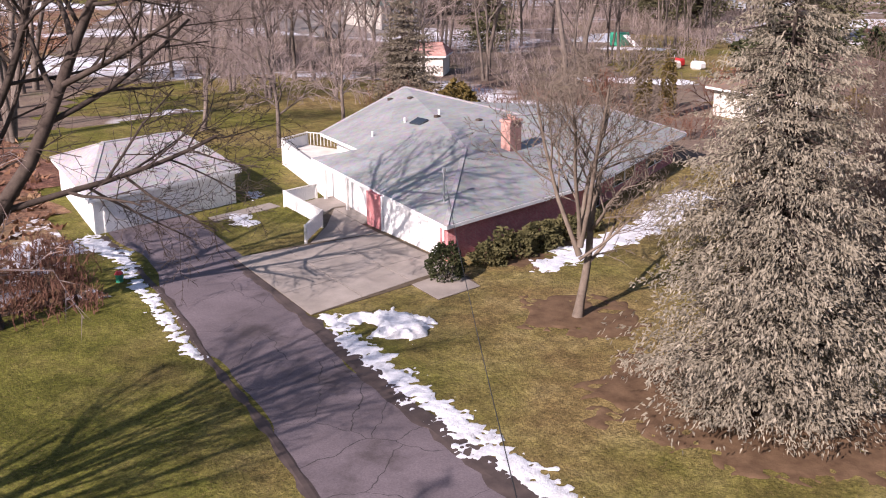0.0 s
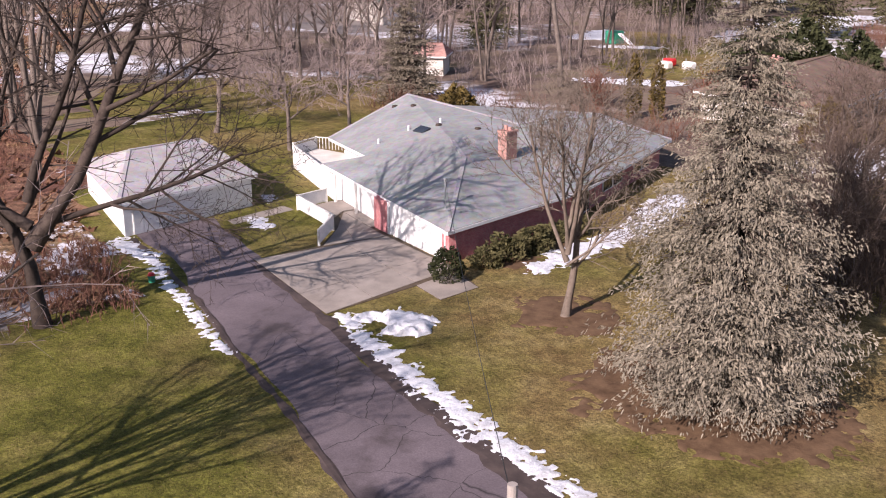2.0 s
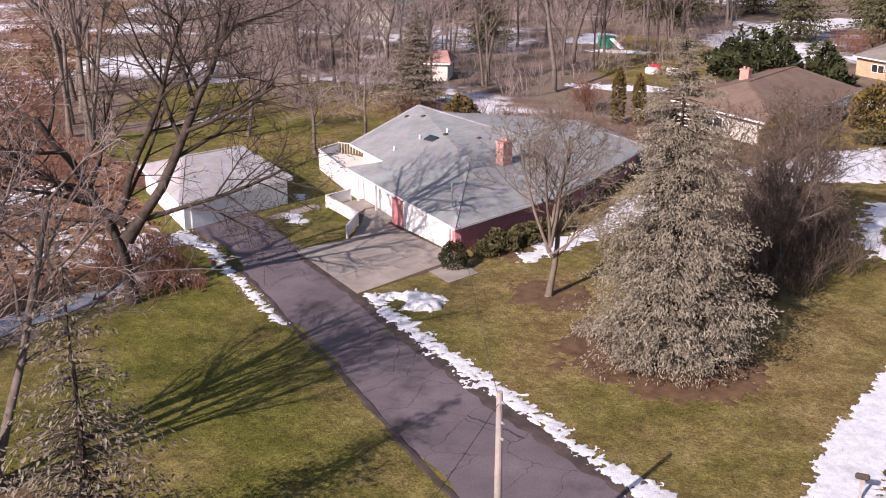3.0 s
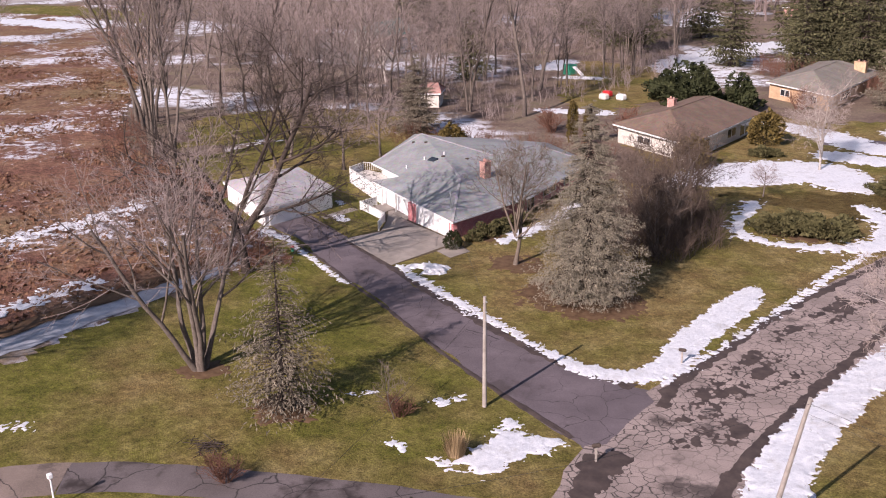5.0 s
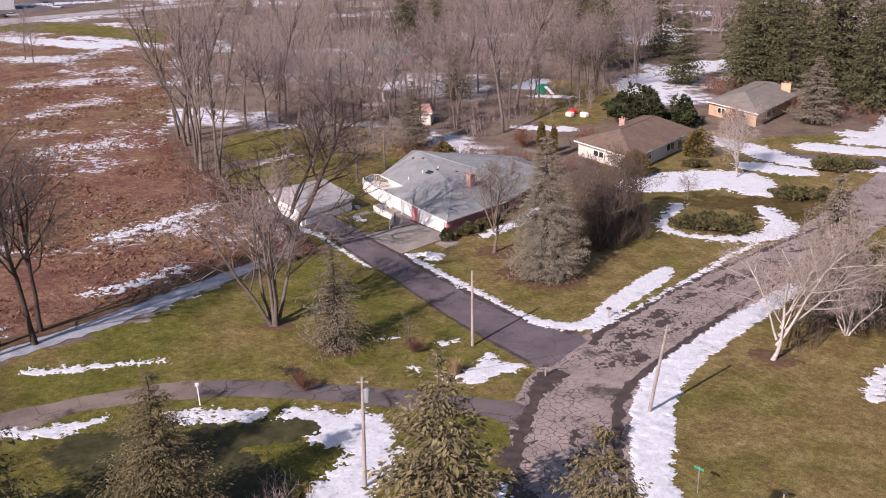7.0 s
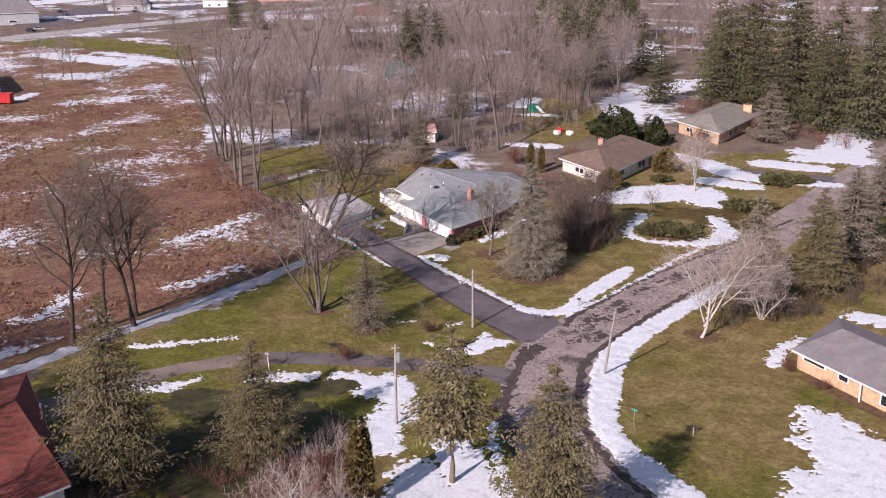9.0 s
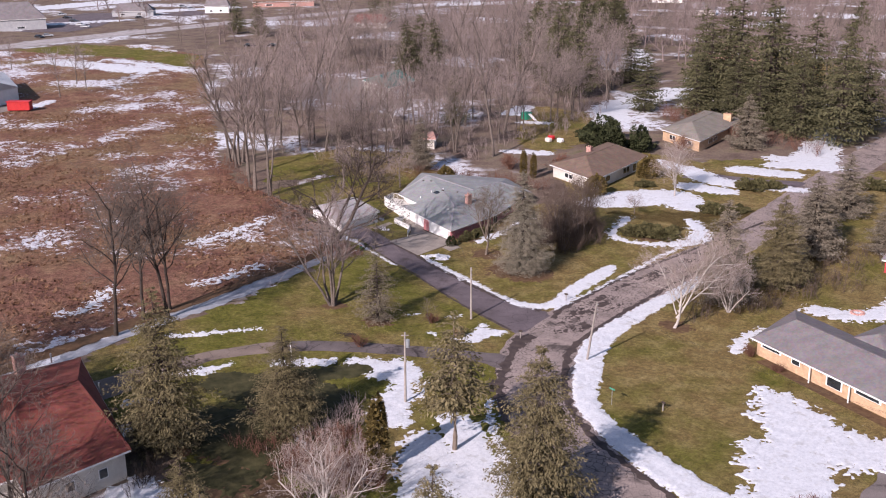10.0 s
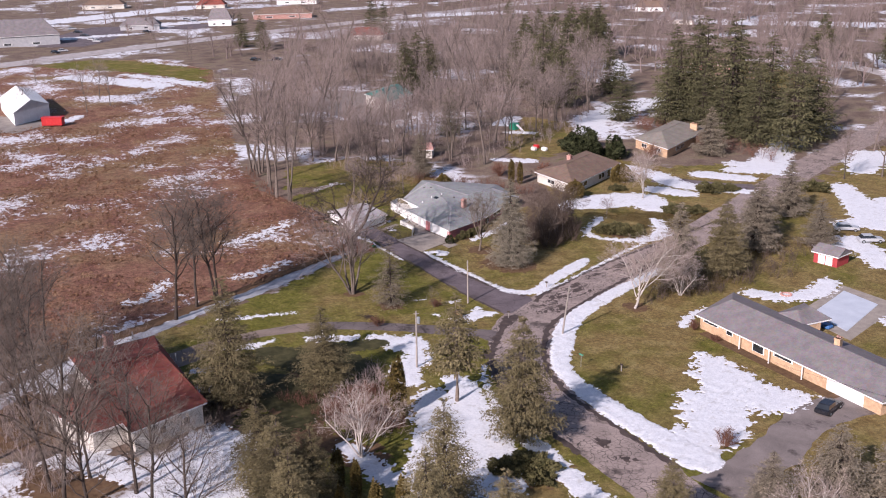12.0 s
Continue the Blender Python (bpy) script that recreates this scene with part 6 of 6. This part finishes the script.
# shrubs by the house and in beds
place(bush("round_shrub", "round clipped dark yew at the garage corner", 51, 1.0, 1.0, 1.75, M_YEW, 2600, 0.12), 5.9, -5.0)
for i, (x, y, s) in enumerate(((5.1, -1.6, 0.8), (4.6, 0.6, 1.0), (4.2, 2.8, 1.0), (3.7, 5.0, 0.9), (3.3, 7.2, 0.8))):
    if i == 0:
        low = place(bush("foundation_shrub", "low spreading juniper before the brick wall", 52, 1.3, 1.2, 1.2, M_JUNIPER, 1500, 0.18, ragged=0.6), x, y, 0, s)
    else:
        again(low, x, y, i * 70, s)
bed = place(bush("juniper", "spreading olive juniper in a round bed", 53, 3.4, 3.0, 1.3, M_JUNIPER, 3200, 0.35, ragged=0.9), 88.5, -59.5)
for x, y, s in ((91.5, -60.5, 0.6), (86.0, -62.5, 0.6), (23, 27, 0.9), (27, 29.5, 1.0), (22.5, 31, 0.7), (22.7, 51.5, 1.0), (25, 54, 0.8), (15.5, 73, 1.1), (18, 76.5, 0.9), (33, 93, 1.2), (-1, 57, 0.7)):
    again(bed, x, y, x * 31 % 360, s)
hedge = place(bush("yew_hedge", "large dark sprawling yew", 54, 5.5, 4.0, 5.0, M_YEW, 3600, 0.6, ragged=0.9), -33, 78)
again(hedge, -42, 84, 70, 0.9)
again(hedge, -27, 84, 130, 0.8)
ball = place(bush("globe_cedar", "rounded bronze-green cedar by the house corner", 55, 2.6, 2.6, 4.6, M_CEDAR, 2600, 0.35), -5.8, 63)
again(ball, -2.5, 42.2, 20, 0.9)
again(ball, -32, 24, 80, 0.8)
red_a = place(twig_shrub("red_twig_shrub", "dense red-brown bare twiggy shrub", 61, 2.6, 3.0, M_REDTWIG, 26), 101, -36)
for x, y, s in ((34.8, -45.2, 0.8), (63, -68, 1.1), (60, -71, 1.2), (57, -63, 0.9), (34.2, -31.6, 0.7), (72.5, -5.6, 0.7), (78, -7.3, 0.55), (-24, 52, 1.7), (-33, 45, 1.5), (-20, 92, 1.5), (68, -66, 0.8)):
    again(red_a, x, y, x * 17 % 360, s)


def reeds(x, y):
    rng = random.Random(8)
    v, f = [], []
    for _ in range(420):
        a, r = rng.random() * 6.28, rng.random() ** 0.5 * 0.55
        p = Vector((r * math.cos(a), r * math.sin(a), 0))
        d = Vector((p.x * 0.6 + rng.gauss(0, 0.12), p.y * 0.6 + rng.gauss(0, 0.12), 1)).normalized() * rng.uniform(1.1, 1.9)
        s = Vector((-math.sin(a), math.cos(a), 0)) * 0.03
        b = len(v)
        v.extend([p - s, p + s, p + d])
        f.append((b, b + 1, b + 2))
    ob = from_arrays("ornamental_grass", v, f, M_REEDS)
    ob.location = (x, y, 0)
    tagged(ob, "clump of tall dry straw-coloured grass", "grass clump")


# dark sheets laid where the conifers shade the grass, their shade painted as colour
for pts in ([(36.6, -58.0, 1.6), (39.1, -54.9, 2.2), (40.7, -51.6, 2.2), (41.5, -49.3, 1.8)], [(33, -66, 3.0), (40, -62, 5.2), (47, -60, 5.0), (53, -62, 3.5)], [(40, -76, 4.0), (47, -72, 6.0), (55, -71, 4.5)], [(52, -80, 2.5), (57, -77, 3.0)]):
    snow([pts], 0.3, "dark green ground patch with conifer shade painted into its colour", 0.062, 0.9, 0.08, 0.6, "shade_patch", M_SHADEGROUND, "structure")
reeds(41.0, -32.0)
for i, (x, y, r) in enumerate(((14.1, -3.6, 2.6), (25, -5.3, 5.6), (18.2, -39.1, 1.8), (28.4, -37.6, 2.2), (58.7, -4.9, 2.2), (71.5, -74.3, 3.6), (88.5, -59.5, 4.4), (67.1, -54.1, 0.9), (62, -67, 5), (51, -70, 8.5), (62, -78, 6), (44, -76, 5), (30, -105, 9), (14, -104, 8), (52, -106, 7), (24.5, 28.5, 4.6), (5, 0, 2.0), (4.2, 5, 1.8))):
    snow([[(x - r * 0.25, y, r * 0.85), (x + r * 0.25, y + 0.3, r * 0.85)]], 0.25, "ragged red-brown leaf litter under the plants", 0.043 + 0.0045 * (i % 4), min(1.2, 0.35 * r), 0.02, 0.7, "leaf_litter", M_MULCH, "structure")


# ---- poles, wires, vehicles, small things ----
def utility_pole(x, y, h, lean, label, arm=False, transformer=False, to=(0, 1)):
    p = root("utility_pole", label, "utility pole", "utility poles", (x, y, 0))
    top = Vector((lean[0], lean[1], h))
    part("shaft", tube(bmesh.new(), (0, 0, -0.2), top, 0.17, 0.11, 12), M_POLE, p, "weathered wooden shaft")
    if arm:
        bm = bmesh.new()
        d = Vector((to[0], to[1], 0)) * 1.1
        beam(bm, top - d - Vector((0, 0, 0.4)), top + d - Vector((0, 0, 0.4)), 0.1, 0.12)
        part("crossarm", bm, M_POLE, p)
    for k in (0.35, 1.1, 1.7):
        part("insulator", tube(bmesh.new(), top + Vector((0.12, 0, -k)), top + Vector((0.26, 0, -k)), 0.05, 0.04, 8), M_METAL, p)
    if transformer:
        bm = bmesh.new()
        c = top + Vector((0.42, 0.1, -1.9))
        tube(bm, c, c + Vector((0, 0, 1.0)), 0.26, 0.26, 14)
        tube(bm, c + Vector((0, 0, 1.0)), c + Vector((0, 0, 1.12)), 0.26, 0.1, 14)
        part("transformer", bm, M_METAL, p, "grey transformer can")
    return Vector((x, y, 0)) + top


t1 = utility_pole(36.7, -26.1, 8.3, (0, 0), "weathered wooden utility pole beside the driveway")
t2 = utility_pole(58.8, -23.8, 9.6, (2.6, -1.2), "leaning wooden utility pole in roadside snow")
t3 = utility_pole(53.4, -51.0, 9.6, (0.2, 0), "grey wooden utility pole with a transformer", True, True, (0.25, 0.33))


def wire(a, b, sag, label="thin black overhead cable"):
    cu = bpy.data.curves.new("cable", "CURVE")
    cu.dimensions, cu.bevel_depth, cu.bevel_resolution = "3D", 0.012, 0
    sp = cu.splines.new("POLY")
    sp.points.add(16)
    for i in range(17):
        t = i / 16
        q = a.lerp(b, t) - Vector((0, 0, 4 * sag * t * (1 - t)))
        sp.points[i].co = (*q, 1)
    cu.materials.append(M_WIRE)
    tagged(new("cable", cu), label, "cable", "overhead cables")


wire(t1 - Vector((0, 0, 0.4)), Vector((1.0, -1.6, 4.5)), 0.5)
wire(t3 - Vector((0, 0, 0.4)), t1 - Vector((0, 0, 0.4)), 0.5)
wire(t3 - Vector((0, 0, 0.5)), t2 - Vector((0, 0, 0.3)), 0.6)
wire(t2 - Vector((0, 0, 0.3)), Vector((112, -12, 3.2)), 0.8)
wire(t2 - Vector((0, 0, 0.9)), Vector((112, -11.5, 3.0)), 0.8)
wire(t3 - Vector((0, 0, 1.0)), Vector((49.5, -87, 3.4)), 0.8)


def car(x, y, turn, paint, label, scale=1.0, long=4.7, high=1.45):
    c = root("car", label, "car", "parked cars", (x, y, 0.05), turn, scale)
    w, L = 0.92, long / 2
    bm = bmesh.new()
    prof = [(-L, 0.35), (-L, 0.85), (-L + 0.25, 0.95), (L - 1.3, 0.95), (L - 0.2, 0.8), (L, 0.6), (L, 0.35)]
    lo = [bm.verts.new((px, -w, pz)) for px, pz in prof]
    hi = [bm.verts.new((px, w, pz)) for px, pz in prof]
    bm.faces.new(lo)
    bm.faces.new(list(reversed(hi)))
    for i in range(len(prof)):
        j = (i + 1) % len(prof)
        bm.faces.new((lo[j], lo[i], hi[i], hi[j]))
    bmesh.ops.bevel(bm, geom=list(bm.edges), offset=0.05, segments=2, affect="EDGES")
    bmesh.ops.recalc_face_normals(bm, faces=bm.faces)
    part("body", bm, paint, c)
    bm = bmesh.new()
    lo = [bm.verts.new(p) for p in ((-L + 0.35, -w + 0.05, 0.94), (L - 1.35, -w + 0.05, 0.94), (L - 1.35, w - 0.05, 0.94), (-L + 0.35, w - 0.05, 0.94))]
    hi = [bm.verts.new(p) for p in ((-L + 0.75, -w + 0.2, high - 0.03), (L - 2.1, -w + 0.2, high - 0.03), (L - 2.1, w - 0.2, high - 0.03), (-L + 0.75, w - 0.2, high - 0.03))]
    bm.faces.new(hi)
    for i in range(4):
        j = (i + 1) % 4
        bm.faces.new((lo[i], lo[j], hi[j], hi[i]))
    part("cabin_glass", bm, M_GLASS, c, "dark glazed cabin")
    part("roof", a_box((-L + 0.75, -w + 0.18, high - 0.03), (L - 2.1, w - 0.18, high + 0.04), 0.03), paint, c)
    for px in (-L + 0.85, L - 0.85):
        for py in (-w + 0.02, w - 0.02):
            wh = part("wheel", tube(bmesh.new(), (px, py - 0.11, 0.33), (px, py + 0.11, 0.33), 0.33, 0.33, 16), M_RUBBER, c, "black tyre")
            part("rim", tube(bmesh.new(), (px, py - 0.12, 0.33), (px, py + 0.12, 0.33), 0.19, 0.19, 12), M_METAL, wh)
    for py in (-0.65, 0.65):
        part("headlight", a_box((L - 0.12, py - 0.16, 0.62), (L + 0.02, py + 0.16, 0.74), 0.02), M_GLASS, c)
    return c


car(104.3, -16.2, 98, M_BLACKCAR, "black saloon car parked on the driveway", 1.1)
skip = root("dumpster", "bright red steel dumpster beside the white barn", "dumpster", at=(-196, -19.5, 0.2), turn=52)
part("body", a_box((-3.6, -1.4, 0.25), (3.6, 1.4, 3.0), 0.08), M_REDPAINT, skip)
part("rim", a_box((-3.75, -1.55, 2.9), (3.75, 1.55, 3.15), 0.04), M_REDPAINT, skip)
for k in range(6):
    part("rib", a_box((-3.3 + 1.3 * k, -1.5, 0.3), (-3.1 + 1.3 * k, 1.5, 2.9)), M_REDPAINT, skip)
for x in (-2.8, 2.8):
    part("skid", a_box((x - 0.3, -1.2, -0.05), (x + 0.3, 1.2, 0.26)), M_RUBBER, skip)
for i, (x, y) in enumerate(((-410.6, 58.3), (-415.0, 64.3), (-534.5, 114.3), (-509.3, 108.5), (-485.1, 103.6), (-459.0, 98.1), (-447.4, 96.6), (-380, 170), (-476.9, 141.2), (-537.0, 198.2), (-516.1, 194.4), (-300, 120), (-292, 128), (66, 62), (58, 66))):
    car(x, y, 20 + (i * 53) % 60, (M_BLACKCAR, M_SILVER, M_SILVER, M_BLACKCAR)[i % 4], ("dark car parked on asphalt", "silver car parked on asphalt", "silver car parked on asphalt", "dark car parked on asphalt")[i % 4], 1.15)


def mailbox(x, y, turn):
    m = root("mailbox", "dark rural mailbox on a wooden post by the street", "mailbox", "mailboxes", (x, y, 0), turn)
    part("post", a_box((-0.06, -0.06, 0), (0.06, 0.06, 1.05)), M_POLE, m)
    bm = a_box((-0.3, -0.12, 1.05), (0.3, 0.12, 1.32), 0.08)
    part("box", bm, M_BARK_DARK, m)


mailbox(40.4, -9.5, 30)
mailbox(47.2, -25.6, 60)
mailbox(75.8, -28, 10)
sign = root("post_lantern", "pale post with a small lantern by the side drive", "lamp post", at=(31.4, -54.5, 0))
part("post", tube(bmesh.new(), (0, 0, 0), (-0.3, 0, 1.9), 0.06, 0.05, 8), M_WHITE, sign)
part("lantern", a_box((-0.45, -0.15, 1.85), (-0.15, 0.15, 2.15), 0.04), M_WHITE, sign)
street = root("street_sign", "green street sign on a thin post", "sign", at=(70.5, -31.5, 0))
part("post", tube(bmesh.new(), (0, 0, 0), (0, 0, 2.3), 0.03, 0.03, 8), M_METAL, street)
part("plate", a_box((-0.45, -0.015, 2.05), (0.45, 0.015, 2.25)), M_GREENP, street)
pile = root("brush_pile", "low pile of dead branches on the lawn", "brush pile", at=(30.2, -44.2, 0))
bm = bmesh.new()
rng = random.Random(4)
for k in range(60):
    a = rng.random() * 6.28
    c = Vector((rng.gauss(0, 0.7), rng.gauss(0, 0.45), rng.uniform(0.03, 0.3)))
    d = Vector((math.cos(a), math.sin(a), rng.uniform(-0.1, 0.1))) * rng.uniform(0.3, 0.8)
    tube(bm, c - d, c + d, 0.03, 0.015, 4)
part("branch_heap", bm, M_BARK_DARK, pile)
pit = root("fire_pit", "round stone fire pit in the snow", "fire pit", at=(73, 20.5, 0))
for k in range(12):
    a = 2 * math.pi * k / 12
    part("stone", a_box((0.9 * math.cos(a) - 0.2, 0.9 * math.sin(a) - 0.2, 0), (0.9 * math.cos(a) + 0.2, 0.9 * math.sin(a) + 0.2, 0.35), 0.06), M_CHIM, pit)
bin1 = root("recycling_tub", "small green and orange plastic tub by the driveway", "tub", at=(-3.9, -18.6, 0))
part("tub", tube(bmesh.new(), (0, 0, 0), (0, 0, 0.45), 0.18, 0.22, 14), M_GREENP, bin1)
part("lid", tube(bmesh.new(), (0, 0, 0.45), (0, 0, 0.6), 0.23, 0.14, 14), M_REDPAINT, bin1, "orange-red lid")
tarp = root("covered_pile", "blue tarpaulin over garden furniture", "tarpaulin", at=(86.5, 11.6, 0))
part("tarp", a_box((-1.2, -0.9, 0), (1.2, 0.9, 0.8), 0.3), M_BLUE, tarp)
play = root("play_set", "green and white plastic play slide in the garden", "playset", at=(-78, 92, 0))
part("frame", a_box((-1.2, -1.2, 0), (1.2, 1.2, 2.2), 0.2), M_GREENP, play)
part("slide", beam(bmesh.new(), (1.2, 0, 1.8), (4.0, 0, 0.2), 0.9, 0.15), M_WHITE, play)
for i, (x, y) in enumerate(((-50, 74), (-52, 77), (-47.5, 76))):
    toy = root("garden_toy", ("pale plastic garden toy", "faded pink plastic garden toy", "white plastic garden toy")[i], "toy", at=(x, y, 0))
    part("body", a_box((-0.9, -0.7, 0), (0.9, 0.7, 1.1), 0.25), (M_SIDING, M_REDPAINT, M_WHITE)[i], toy)
    part("handle", tube(bmesh.new(), (-0.6, 0, 1.0), (-0.6, 0, 1.5), 0.05, 0.05, 6), M_METAL, toy)
